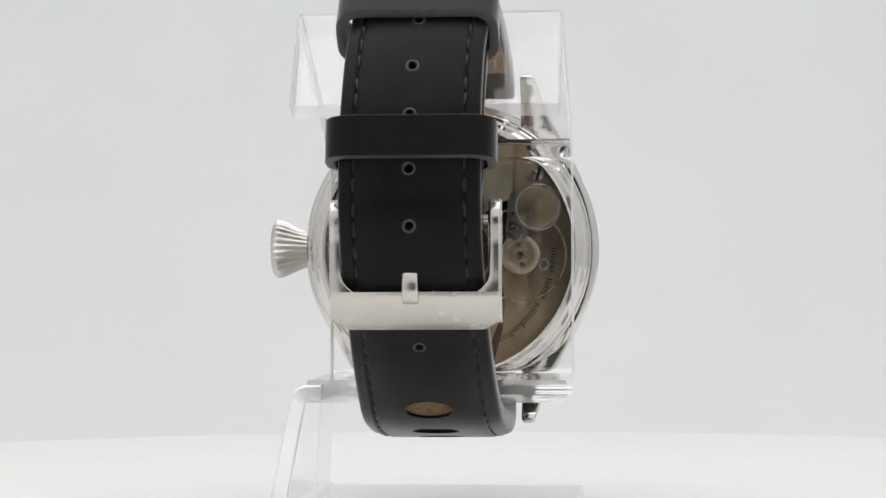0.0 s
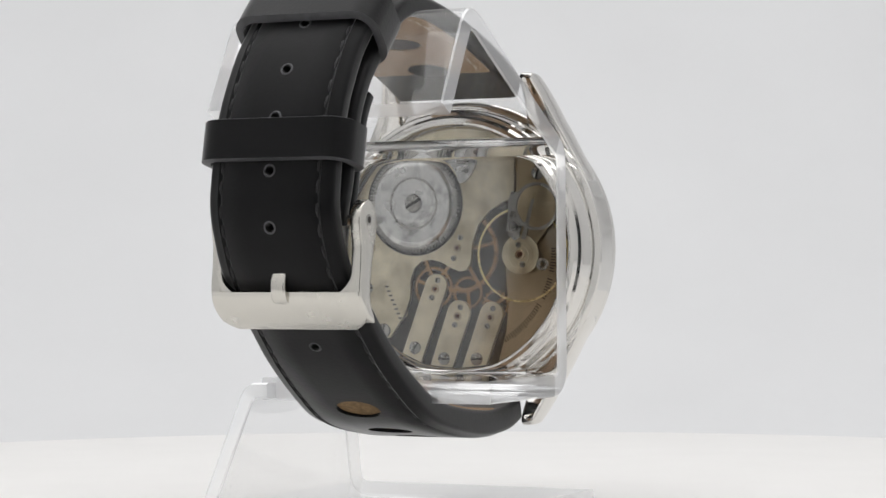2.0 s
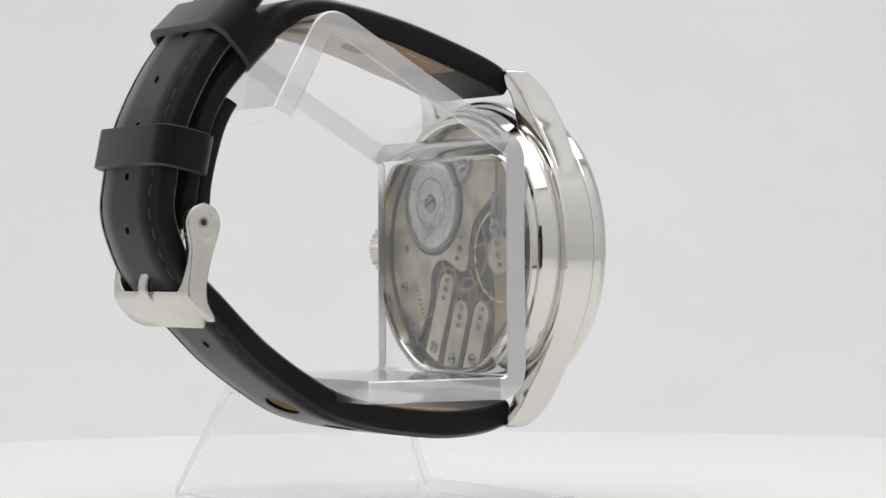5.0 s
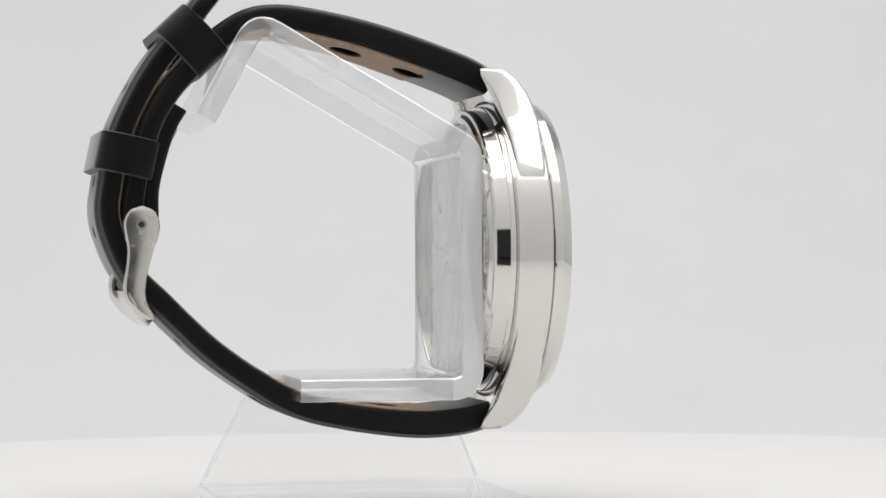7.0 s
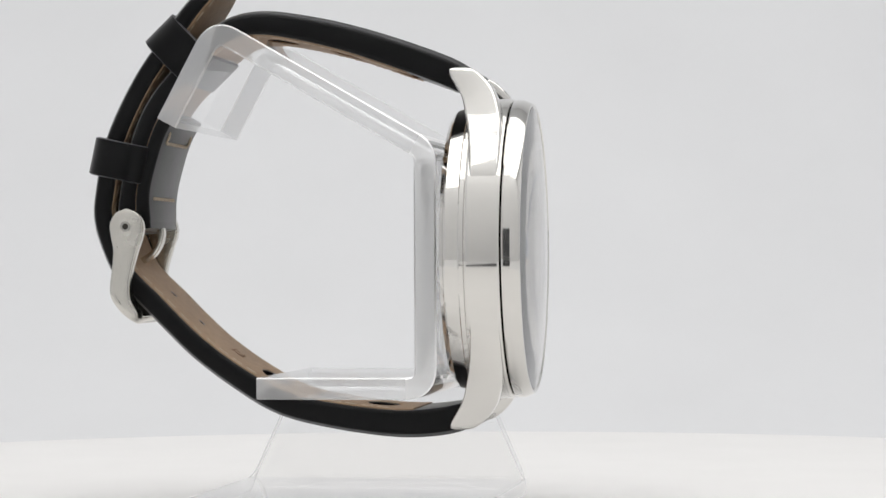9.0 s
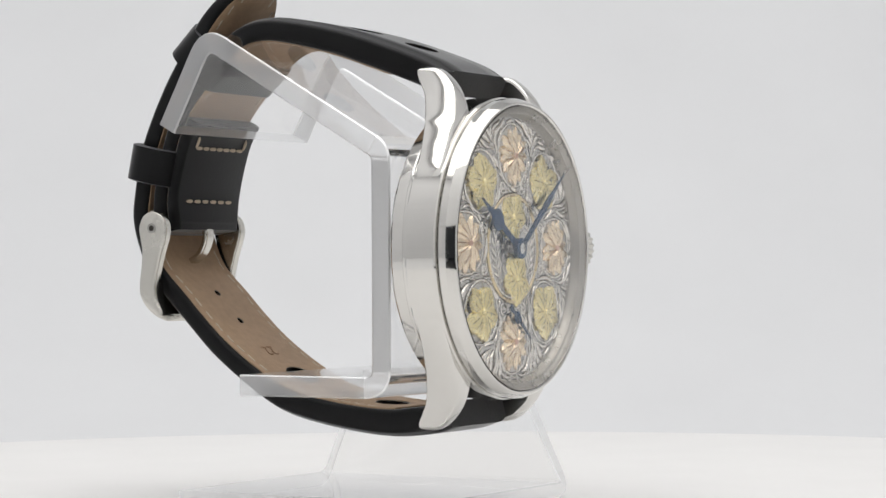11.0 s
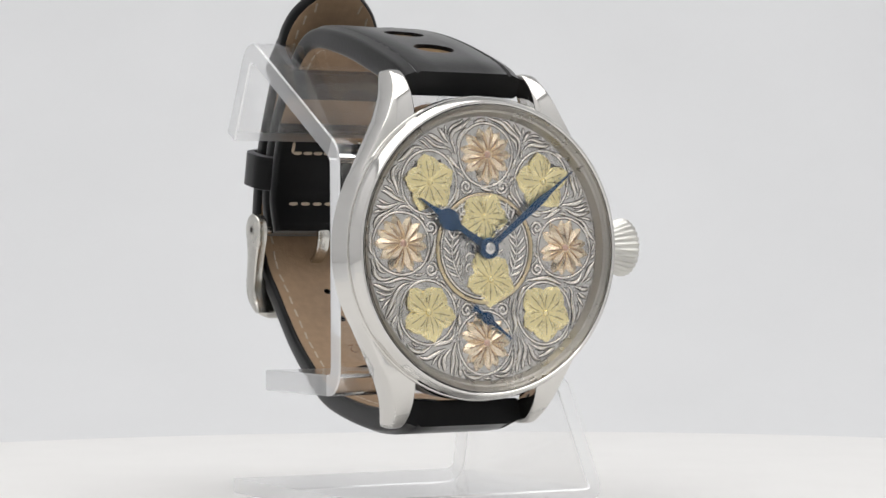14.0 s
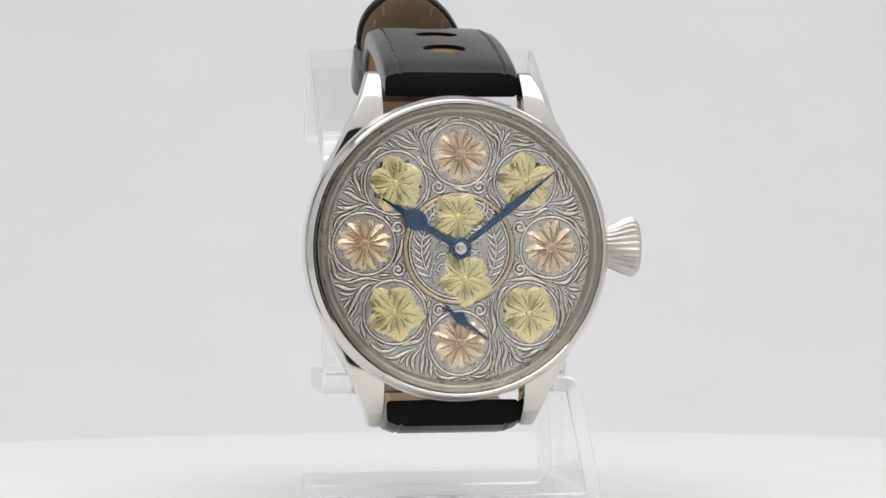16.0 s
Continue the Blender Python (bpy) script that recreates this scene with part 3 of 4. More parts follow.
def build_buckle():
    x0 = skew(52) - 0.4
    bm = bmesh.new()
    # wide lower bar with rounded corners that follows the strap
    bar = spline([(54.1, -2.9, 12.35), (53.9, -3.9, 12.4), (53.1, -5.2, 12.4), (52.1, -6.4, 12.1), (51.1, -7.3, 11.4), (50.3, -7.9, 10.2)], 4)
    t = np.gradient(bar[:, :2], axis=0)
    t /= np.linalg.norm(t, axis=1)[:, None]
    rings = []
    for (y, z, hw), d in zip(bar, t):
        n = (-d[1], d[0])
        rings.append([(x0 + u, y + n[0] * v, z + n[1] * v) for u, v in round_rect(hw, 0.75, 0.6, 3)])
    skin(bm, rings)
    buckle = lift_watch(part("buckle", bm, SATIN, watch, "satin steel pin buckle", smooth=45))
    # side arms: rounded eyes that taper into the bar
    for s in (-1, 1):
        spine = spline([(51.9, 10.3, 0.3), (51.9, 9.7, 1.75), (51.9, 8.6, 2.55), (51.9, 7.3, 2.85), (51.9, 5.6, 2.6), (52.1, 3.4, 2.05), (52.6, 0.6, 1.75), (53.0, -2.0, 1.7), (52.9, -3.8, 1.6), (52.2, -5.3, 1.3), (51.2, -6.6, 1.1), (50.4, -7.5, 0.5)], 4)
        rings = []
        for y, z, h in spine:
            web = 0.9 * min(1.0, max(0.0, -0.4 - z) / 2.6) ** 2      # the corner fillet towards the bar
            rings.append([(x0 + s * (11.45 - web + u), y + v, z) for u, v in round_rect(0.92 + web, max(h, 0.2), min(0.4, max(h, 0.2) * 0.8), 3)])
        bm = bmesh.new()
        skin(bm, rings)
        part("arm", bm, SATIN, buckle, smooth=45)
        bm = bmesh.new()
        bmesh.ops.create_cone(bm, cap_ends=True, segments=20, radius1=0.85, radius2=0.85, depth=0.4)
        bmesh.ops.rotate(bm, verts=bm.verts, matrix=Matrix.Rotation(radians(90), 3, "Y"))
        bmesh.ops.translate(bm, verts=bm.verts, vec=(x0 + s * 12.24, 52.0, 7.4))
        part("rivet_ring", bm, SCREW, buckle)
        bm = bmesh.new()
        bmesh.ops.create_cone(bm, cap_ends=True, segments=16, radius1=0.5, radius2=0.5, depth=0.46)
        bmesh.ops.rotate(bm, verts=bm.verts, matrix=Matrix.Rotation(radians(90), 3, "Y"))
        bmesh.ops.translate(bm, verts=bm.verts, vec=(x0 + s * 12.24, 52.0, 7.4))
        part("rivet_hole", bm, INK, buckle, "dark end of the buckle's pivot")
    bm = bmesh.new()
    bmesh.ops.create_cone(bm, cap_ends=True, segments=20, radius1=0.75, radius2=0.75, depth=23.6)
    bmesh.ops.rotate(bm, verts=bm.verts, matrix=Matrix.Rotation(radians(90), 3, "Y"))
    bmesh.ops.translate(bm, verts=bm.verts, vec=(x0, 52.0, 7.4))
    part("pivot_bar", bm, SATIN, buckle)
    path = spline([(51.2, 8.6), (49.9, 8.2), (49.2, 6.6), (49.6, 4.6), (50.8, 2.8), (52.8, 1.6), (54.3, 0.4), (55.1, -1.1), (55.3, -2.6), (54.9, -3.8), (54.2, -4.3)], 5)
    t = np.gradient(path, axis=0)
    t /= np.linalg.norm(t, axis=1)[:, None]
    bm, rings = bmesh.new(), []
    for (y, z), d in zip(path, t):
        n = (-d[1], d[0])
        rings.append([(x0 + 0.65 + u, y + n[0] * v, z + n[1] * v) for u, v in round_rect(1.2, 0.55, 0.4, 3)])
    skin(bm, rings)
    part("tang", bm, SATIN, buckle, "bent satin steel buckle pin", smooth=45)


build_case()
build_crown()
build_strap()
loop_band("lower_keeper", (53.8, 18.3), 102, 6.3, 11.0, 3.5, 1.3, "black leather keeper loop")
loop_band("upper_keeper", (43.6, 36.4), 136, 6.6, 10.6, 3.9, 1.3, "black leather keeper loop")
build_buckle()


# ---- the dial ----
GROOVES = bmesh.new()                # dark strips along both sides of every scroll, and patches under the flowers


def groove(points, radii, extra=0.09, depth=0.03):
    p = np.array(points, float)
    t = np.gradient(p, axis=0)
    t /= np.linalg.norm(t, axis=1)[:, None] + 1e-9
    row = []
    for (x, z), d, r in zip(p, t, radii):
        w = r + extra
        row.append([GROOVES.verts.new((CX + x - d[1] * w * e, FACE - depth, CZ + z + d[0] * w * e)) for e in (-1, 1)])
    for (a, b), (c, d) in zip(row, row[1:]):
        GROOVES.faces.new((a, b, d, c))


def tube(bm, points, radii, sides=6, flat=0.8):
    """A thin ridge along points (x, z) at the dial's face; flat lowers its height."""
    p = np.array(points, float)
    t = np.gradient(p, axis=0)
    t /= np.linalg.norm(t, axis=1)[:, None] + 1e-9
    rings = []
    for (x, z), d, r in zip(p, t, radii):
        rings.append([(CX + x - d[1] * r * math.cos(q), FACE - r * flat * math.sin(q), CZ + z + d[0] * r * math.cos(q)) for q in [2 * math.pi * k / sides for k in range(sides)]])
    skin(bm, rings)
    groove(points, radii)


FACE = -11.3
FLOWERS = ((0.2, 15.0, 0), (10.8, 10.8, 1), (14.9, 0.1, 0), (11.2, -10.5, 1), (0.0, -15.1, 0), (-10.5, -10.1, 1), (-15.2, 0.8, 0), (-10.2, 10.5, 1))


def taper(n, r, tip=0.35):
    return [r * (tip + (1 - tip) * math.sin(math.pi * min(1, 0.15 + 0.85 * (1 - k / (n - 1)))) ** 0.6) for k in range(n)]


def turn2(x, z, a):
    return x * math.cos(a) - z * math.sin(a), x * math.sin(a) + z * math.cos(a)


class Taken:
    """The engraved lines laid so far, so that each new one keeps clear of them."""
    def __init__(self):
        self.cells = collections.defaultdict(list)

    def add(self, points):
        for x, z in points:
            self.cells[(int(x // 1), int(z // 1))].append((x, z))

    def clear(self, x, z, gap):
        cx, cz = int(x // 1), int(z // 1)
        for i in (cx - 1, cx, cx + 1):
            for j in (cz - 1, cz, cz + 1):
                for px, pz in self.cells.get((i, j), ()):
                    if (px - x) ** 2 + (pz - z) ** 2 < gap * gap:
                        return False
        return True


def flow(x, z):
    """The direction of the engraver's lines: they wind round the flowers, each the other way from its neighbours."""
    u = w = 0.0
    for i, (fx, fz, kind) in enumerate(FLOWERS):
        dx, dz = x - fx, z - fz
        d = math.hypot(dx, dz) + 1e-6
        k = (1 if i % 2 else -1) / max(0.5, d - 3.6) ** 2 / d
        u, w = u - dz * k, w + dx * k
    a = math.atan2(w, u) + 0.42 * math.sin(0.9 * x + 0.5 * z) + 0.3 * math.sin(1.3 * z - 0.7 * x + 1.0)
    return math.cos(a), math.sin(a)


def in_field(x, z):
    return 9.25 < math.hypot(x, z) < 20.9 and all(math.hypot(x - fx, z - fz) > 5.35 for fx, fz, kind in FLOWERS)


def flowing_leaves(bm, rng, taken):
    """Long tapered leaves that follow the flow and stop short of one another."""
    step = 0.14
    for wide, tries in ((0.86, 900), (0.62, 1800)):
        for k in range(tries):
            r, a = math.sqrt(rng.uniform(9.25 ** 2, 20.9 ** 2)), rng.uniform(0, 2 * math.pi)
            x, z = r * math.cos(a), r * math.sin(a)
            if not in_field(x, z) or not taken.clear(x, z, wide):
                continue
            halves = []
            for sign in (1, -1):
                px, pz, run = x, z, []
                while len(run) < 34:
                    u, w = flow(px, pz)
                    mx, mz = flow(px + sign * u * step / 2, pz + sign * w * step / 2)
                    px, pz = px + sign * mx * step, pz + sign * mz * step
                    if not in_field(px, pz) or not taken.clear(px, pz, wide * 0.72):
                        break
                    run.append((px, pz))
                halves.append(run)
            line = halves[1][::-1] + [(x, z)] + halves[0]
            if len(line) < 9:
                continue
            if math.hypot(*line[0]) > math.hypot(*line[-1]):
                line = line[::-1]
            taken.add(line[::2])
            m = len(line)
            full = wide * 0.44 * min(1, 0.55 + m / 60)
            tube(bm, line, [full * (0.22 + 0.78 * math.sin(math.pi * (0.06 + 0.9 * (q / (m - 1)) ** 1.35))) for q in range(m)], 8, 1.25)


def build_dial():
    dial = lift_watch(part("dial", lathe([(0, FACE), (21.2, FACE), (21.4, FACE + 0.15), (21.4, FACE + 0.6), (0, FACE + 0.6)], 96), SILVER_DARK, watch, "silver dial engraved with scrolls and gold flowers"))
    rng = random.Random(7)
    scroll, taken = bmesh.new(), Taken()
    # paired frames round each flower
    for fx, fz, kind in FLOWERS:
        for r, w in ((5.0, 0.2),):
            n = 49
            a0 = rng.uniform(0, 6.28)
            pts = [(fx + r * (1 + 0.02 * math.sin(3 * a + fx)) * math.cos(a), fz + r * (1 + 0.02 * math.cos(2 * a + fz)) * math.sin(a)) for a in [a0 + 2 * math.pi * k / (n - 1) for k in range(n)]]
            tube(scroll, pts, [w] * n)
    for k in range(8):
        mid = radians(22.5 + 45 * k)
        hand = 1 if k % 2 else -1
        # a curl between each two flowers, towards the middle
        cx, cz = turn2(10.4, 0.7 * hand, mid)
        n = 40
        spiral = []
        for q in range(n):
            u = q / (n - 1)
            a = mid + hand * (2.2 + u * 9.4)
            r = 1.15 * (1 - 0.85 * u)
            spiral.append((cx + r * math.cos(a), cz + r * math.sin(a)))
        tube(scroll, spiral, taper(n, 0.24, 0.6))
        taken.add(spiral)
    flowing_leaves(scroll, rng, taken)
    # fern fronds inside the middle ring
    for s in (-1, 1):
        stem = spline([(s * 4.2, -5.6), (s * 5.6, -2.6), (s * 6.0, 0.6), (s * 4.9, 4.4), (s * 3.7, 6.2)], 8)
        tube(scroll, stem, taper(len(stem), 0.2))
        for q in range(3, len(stem) - 2, 3):
            d = stem[q + 1] - stem[q - 1]
            d /= np.linalg.norm(d)
            for e in (-1, 1):
                o = np.array([-d[1], d[0]]) * e
                leaf = [stem[q] + (d * 0.75 + o * 0.9) * u * 1.5 + d * 0.4 * u * u for u in np.linspace(0, 1, 7)]
                tube(scroll, leaf, taper(7, 0.24, 0.3))
        for q in range(5):
            a0 = s * (0.4 + 0.3 * q)
            tube(scroll, [(s * 2.6 + 0.9 * math.cos(a0 + v), -3.2 + 1.7 * q + 0.7 * math.sin(a0 + v)) for v in np.linspace(0, 4.5, 14)], taper(14, 0.2))
    # a dark patch with a wavy edge under each flower
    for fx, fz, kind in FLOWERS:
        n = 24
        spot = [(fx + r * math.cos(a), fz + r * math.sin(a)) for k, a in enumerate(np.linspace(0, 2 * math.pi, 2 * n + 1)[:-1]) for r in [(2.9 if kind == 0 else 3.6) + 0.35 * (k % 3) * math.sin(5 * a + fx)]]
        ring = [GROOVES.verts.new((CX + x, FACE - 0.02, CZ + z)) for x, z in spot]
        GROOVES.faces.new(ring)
    tagged(part("scrollwork", scroll, SILVER, dial, "bright raised silver scrolls and leaves", smooth=60), kind="stuff")
    for r, w, mat, label in ((8.65, 0.34, RING_GOLD, "gold ring round the dial's middle"), (8.0, 0.2, SILVER, "silver inner ring")):
        bm = bmesh.new()
        tube(bm, [(r * math.cos(a), r * math.sin(a)) for a in np.linspace(0, 2 * math.pi, 97)], [w] * 97, 8)
        part("ring", bm, mat, dial, label, smooth=60)
    tagged(part("groove_lines", GROOVES, GROOVE, dial, "dark lines beside the scrolls and dark patches under the flowers"), kind="stuff")
    petals = {kind: petal_mesh(kind) for kind in (0, 1)}
    for i, (fx, fz, kind) in enumerate(FLOWERS + ((-0.2, 5.0, 1), (0.9, -4.9, 1))):
        flower(dial, petals[kind], fx, fz, kind, i, 0.95 if i > 7 else 1.0)


def petal_mesh(kind):
    """One petal along +x in its own millimetres: kind 0 narrow and pointed, 1 broad and grooved."""
    bm = bmesh.new()
    nu = 12
    lines = (0.0,) if kind == 0 else (-0.52, 0.0, 0.52)
    thin = 0.10 if kind == 0 else 0.03
    across = sorted(set([round(k / 8 - 1, 3) for k in range(17) if all(abs(k / 8 - 1 - c) > thin + 0.02 for c in lines)] + [c + e * thin for c in lines for e in (-1, 1)]))
    nv = len(across) - 1
    grid = []
    for a in range(nu + 1):
        u = a / nu
        if kind == 0:
            length, w = 4.75, 1.0 * (0.30 + 0.70 * math.sin(math.pi * min(u / 1.25, 1) ** 1.1)) * (1 - u ** 5) ** 0.8 + 0.015
        else:
            length, w = 5.0, 2.34 * (0.14 + 0.86 * math.sin(math.pi / 2 * min(1, u * 1.45)) ** 1.2) * (max(0.0, 1 - u ** 6)) ** 0.5 + 0.03
        row = []
        for b in range(nv + 1):
            v = across[b]
            if kind == 0:
                h = 0.18 + 0.85 * (1 - abs(v)) * (0.45 + 0.75 * math.sin(math.pi * u ** 0.8)) * (1 - 0.5 * u)
            else:
                h = 0.22 + 0.42 * (1 - v * v) * math.sin(math.pi * (0.2 + 0.75 * u)) + 0.06 * math.cos(6 * math.pi * v) * math.sin(math.pi * min(1, 0.15 + u)) - 0.10 * math.exp(-(v / 0.12) ** 2) * (1 - u)
            x = length * u if kind == 0 else length * u * (1 - 0.13 * abs(v) ** 2 + 0.025 * math.cos(5 * math.pi * v) - 0.04 * math.exp(-(v / 0.18) ** 2))
            row.append(bm.verts.new((x, -h, w * v)))
        grid.append(row)
    for a in range(nu):
        for b in range(nv):
            f = bm.faces.new((grid[a][b], grid[a][b + 1], grid[a + 1][b + 1], grid[a + 1][b]))
            mid = (across[b] + across[b + 1]) / 2
            # thin columns take the dark colour, a painted shadow for each engraved line
            if any(abs(mid - c) < thin * 0.6 for c in lines) and 1 < a < (9 if abs(mid) < 0.5 else 7):
                f.material_index = 1
    rim = [grid[0][b] for b in range(nv + 1)] + [grid[a][nv] for a in range(1, nu + 1)] + [grid[nu][b] for b in range(nv - 1, -1, -1)] + [grid[a][0] for a in range(nu - 1, 0, -1)]
    low = [bm.verts.new((v.co.x, 0.05, v.co.z)) for v in rim]
    for k in range(len(rim)):
        j = (k + 1) % len(rim)
        bm.faces.new((rim[k], low[k], low[j], rim[j]))
    mesh = bpy.data.meshes.new("petal")
    bmesh.ops.scale(bm, vec=(MM, MM, MM), verts=bm.verts)
    bmesh.ops.recalc_face_normals(bm, faces=bm.faces)
    bm.to_mesh(mesh)
    bm.free()
    mesh.materials.append(ROSE if kind == 0 else GOLD)
    mesh.materials.append(ROSE_LINE_SHADE if kind == 0 else GOLD_LINE_SHADE)
    mesh.shade_smooth()
    mesh.set_sharp_from_angle(angle=radians(50))
    return mesh


def flower(dial, mesh, fx, fz, kind, seed, size):
    rng = random.Random(seed)
    bm = bmesh.new()
    bmesh.ops.create_uvsphere(bm, u_segments=16, v_segments=8, radius=0.72 if kind == 0 else 0.62)
    for v in bm.verts:
        v.co = (CX + fx + v.co.x, FACE - 0.3 - abs(v.co.y) * 0.9 - 0.06 * math.sin(v.co.x * 14) * math.sin(v.co.z * 14), CZ + fz + v.co.z)
    heart = part("flower", bm, ROSE_HEART if kind == 0 else GOLD, dial, "rose gold daisy in relief" if kind == 0 else "yellow gold blossom in relief")
    count = 13 if kind == 0 else 5
    start = rng.uniform(0, 360)
    for k in range(count):
        ob = new("petal", mesh)
        ob.parent = heart
        a = start + 360 * k / count + rng.uniform(-6, 6)
        long = size * (rng.uniform(0.9, 1.04))
        ob.matrix_local = Matrix.Translation(Vector((CX + fx, FACE + (0.0 if k % 2 else 0.12), CZ + fz)) * MM) @ pose(0, 0, 0, 0, a, 0) @ pose(0, 0, 0, rng.uniform(-11, 11), 0, 0) @ Matrix.Diagonal((long, 1, size * rng.uniform(0.92, 1.08), 1))


def blade(name, outline, y0, y1, mat, parent, label=""):
    """A flat shape cut from sheet: outline of (x, z) from the dial's centre."""
    bm = bmesh.new()
    rings = [[(CX + x, y, CZ + z) for x, z in outline] for y in (y0, y1)]
    skin(bm, rings)
    return part(name, bm, mat, parent, label, smooth=30)


def stretched(tip, shape):
    """A symmetrical outline along the line from (0, 0) to tip: shape is rows (distance along, half width)."""
    d = np.array(tip) / np.linalg.norm(tip)
    n = np.array([-d[1], d[0]])
    left = [d * a + n * w for a, w in shape]
    right = [d * a - n * w for a, w in shape[::-1]]
    return [tuple(p) for p in left + right]


def disc(cx, cz, r, n=32):
    return [(cx + r * math.cos(2 * math.pi * k / n), cz + r * math.sin(2 * math.pi * k / n)) for k in range(n)]


def build_hands():
    lift_watch(blade("hour_hand", stretched((-12.4, 7.9), [(0.6, 0.75), (3.5, 0.5), (6.5, 0.5), (7.0, 1.15), (7.6, 1.5), (8.5, 1.68), (9.4, 1.5), (10.0, 1.1), (10.5, 0.5), (12.4, 0.28), (14.7, 0.1)]), -12.3, -12.55, BLUED, watch, "blued steel hour hand with a round spade"))
    lift_watch(blade("minute_hand", stretched((15.7, 12.5), [(0.8, 0.42), (3, 0.46), (8, 0.55), (11.6, 0.66), (13.2, 0.6), (14.6, 0.34), (16.5, 0.24), (20.1, 0.09)]), -12.75, -12.95, BLUED, watch, "blued steel minute hand tapering to a needle"))
    lift_watch(blade("seconds_hand", [(p[0], p[1] - 11.2) for p in stretched((4.7, -3.5), [(-3.1, 0.5), (-2.5, 0.55), (-2.2, 0.28), (-1.1, 0.3), (-0.8, 0.75), (0, 1.0), (0.8, 0.75), (1.1, 0.38), (5.8, 0.1)])], -12.1, -12.25, BLUED, watch, "small blued steel seconds hand"))
    ring = [(1.65, -12.2), (1.7, -12.95), (1.5, -13.1), (0.95, -13.1), (0.95, -12.2)]
    lift_watch(part("hand_hub", lathe(ring, 40), BLUED, watch, "blued hub of the hands"))
    cap = [(0, -12.2), (0.92, -12.2), (0.92, -13.15), (0.7, -13.3), (0.35, -13.3), (0.35, -13.2), (0, -13.2)]
    lift_watch(part("centre_pinion", lathe(cap, 32), STEEL, watch, "polished steel centre pin"))


# ---- the movement behind the back glass ----
def screw(parent, x, z, r, y, angle):
    """A slotted screw head: two raised halves over a dark floor."""
    bm = bmesh.new()
    for k in (0, 1):
        lean = math.asin(0.16)
        pts = [(r * math.cos(q), r * math.sin(q)) for q in np.linspace(lean + k * math.pi, math.pi - lean + k * math.pi, 16)]
        mid = (0, (0.55 if k == 0 else -0.55) * r)
        rings = [[(a + (mid[0] - a) * f, d, b + (mid[1] - b) * f) for a, b in pts] for d, f in ((-0.1, 0), (0.2, 0), (0.26, 0.09))]
        skin(bm, rings)
    n = len(bm.faces)
    skin(bm, [[(a, d, b) for a, b in disc(0, 0, r * 1.07, 24)] for d in (-0.12, 0.05)])
    bm.faces.ensure_lookup_table()
    for f in bm.faces[n:]:
        f.material_index = 1
    ob = part("screw", bm, [SCREW, INK], parent, smooth=40)
    ob.matrix_local = Matrix.Translation(Vector((CX + MX + x, y, CZ + z)) * MM) @ pose(0, 0, 0, 0, angle, 0)
    return ob


def jewel(parent, x, z, r, y, ring=None):
    bm = lathe([(r * 0.55, y - 0.1), (r, y - 0.1), (r, y + 0.12), (r * 0.9, y + 0.2), (r * 0.6, y + 0.18), (r * 0.55, y + 0.1)], 24, CX + MX + x, CZ + z)
    part("jewel_setting", bm, ring or BRONZE, parent, smooth=40)
    bm = lathe([(0, y - 0.05), (r * 0.56, y - 0.05), (r * 0.56, y + 0.06), (r * 0.3, y + 0.11), (0, y + 0.06)], 20, CX + MX + x, CZ + z)
    part("jewel", bm, JEWEL, parent)


def gear(name, parent, x, z, r, y, teeth, mat, rim=1.0, spokes=4, depth=0.3, tooth=0.45, hollow=True, label=""):
    bm = bmesh.new()
    n = teeth * 4
    x += MX
    outer = [(x + (r + (tooth / 2 if k % 4 in (1, 2) else -tooth / 2)) * math.cos(2 * math.pi * k / n), z + (r + (tooth / 2 if k % 4 in (1, 2) else -tooth / 2)) * math.sin(2 * math.pi * k / n)) for k in range(n)]
    if hollow:
        inner = disc(x, z, r - rim, n)
        prof = [[(CX + a[0], y, CZ + a[1]) for a in outer], [(CX + a[0], y + depth, CZ + a[1]) for a in outer], [(CX + a[0], y + depth, CZ + a[1]) for a in inner], [(CX + a[0], y, CZ + a[1]) for a in inner]]
        skin(bm, prof, cap=False, closed=True)
        for k in range(spokes):
            a = 2 * math.pi * k / spokes + 0.4
            d, m = (math.cos(a), math.sin(a)), (-math.sin(a) * 0.28, math.cos(a) * 0.28)
            q = [(x + m[0], z + m[1]), (x + d[0] * (r - rim * 0.7) + m[0], z + d[1] * (r - rim * 0.7) + m[1]), (x + d[0] * (r - rim * 0.7) - m[0], z + d[1] * (r - rim * 0.7) - m[1]), (x - m[0], z - m[1])]
            skin(bm, [[(CX + a, yy, CZ + b) for a, b in q] for yy in (y + 0.03, y + depth - 0.03)])
    else:
        skin(bm, [[(CX + a, yy, CZ + b) for a, b in outer] for yy in (y, y + depth)])
    return part(name, bm, mat, parent, label, smooth=30)


def arc(r, a0, a1, n=14):
    return [(r * math.cos(radians(a)), r * math.sin(radians(a))) for a in np.linspace(a0, a1, n)]


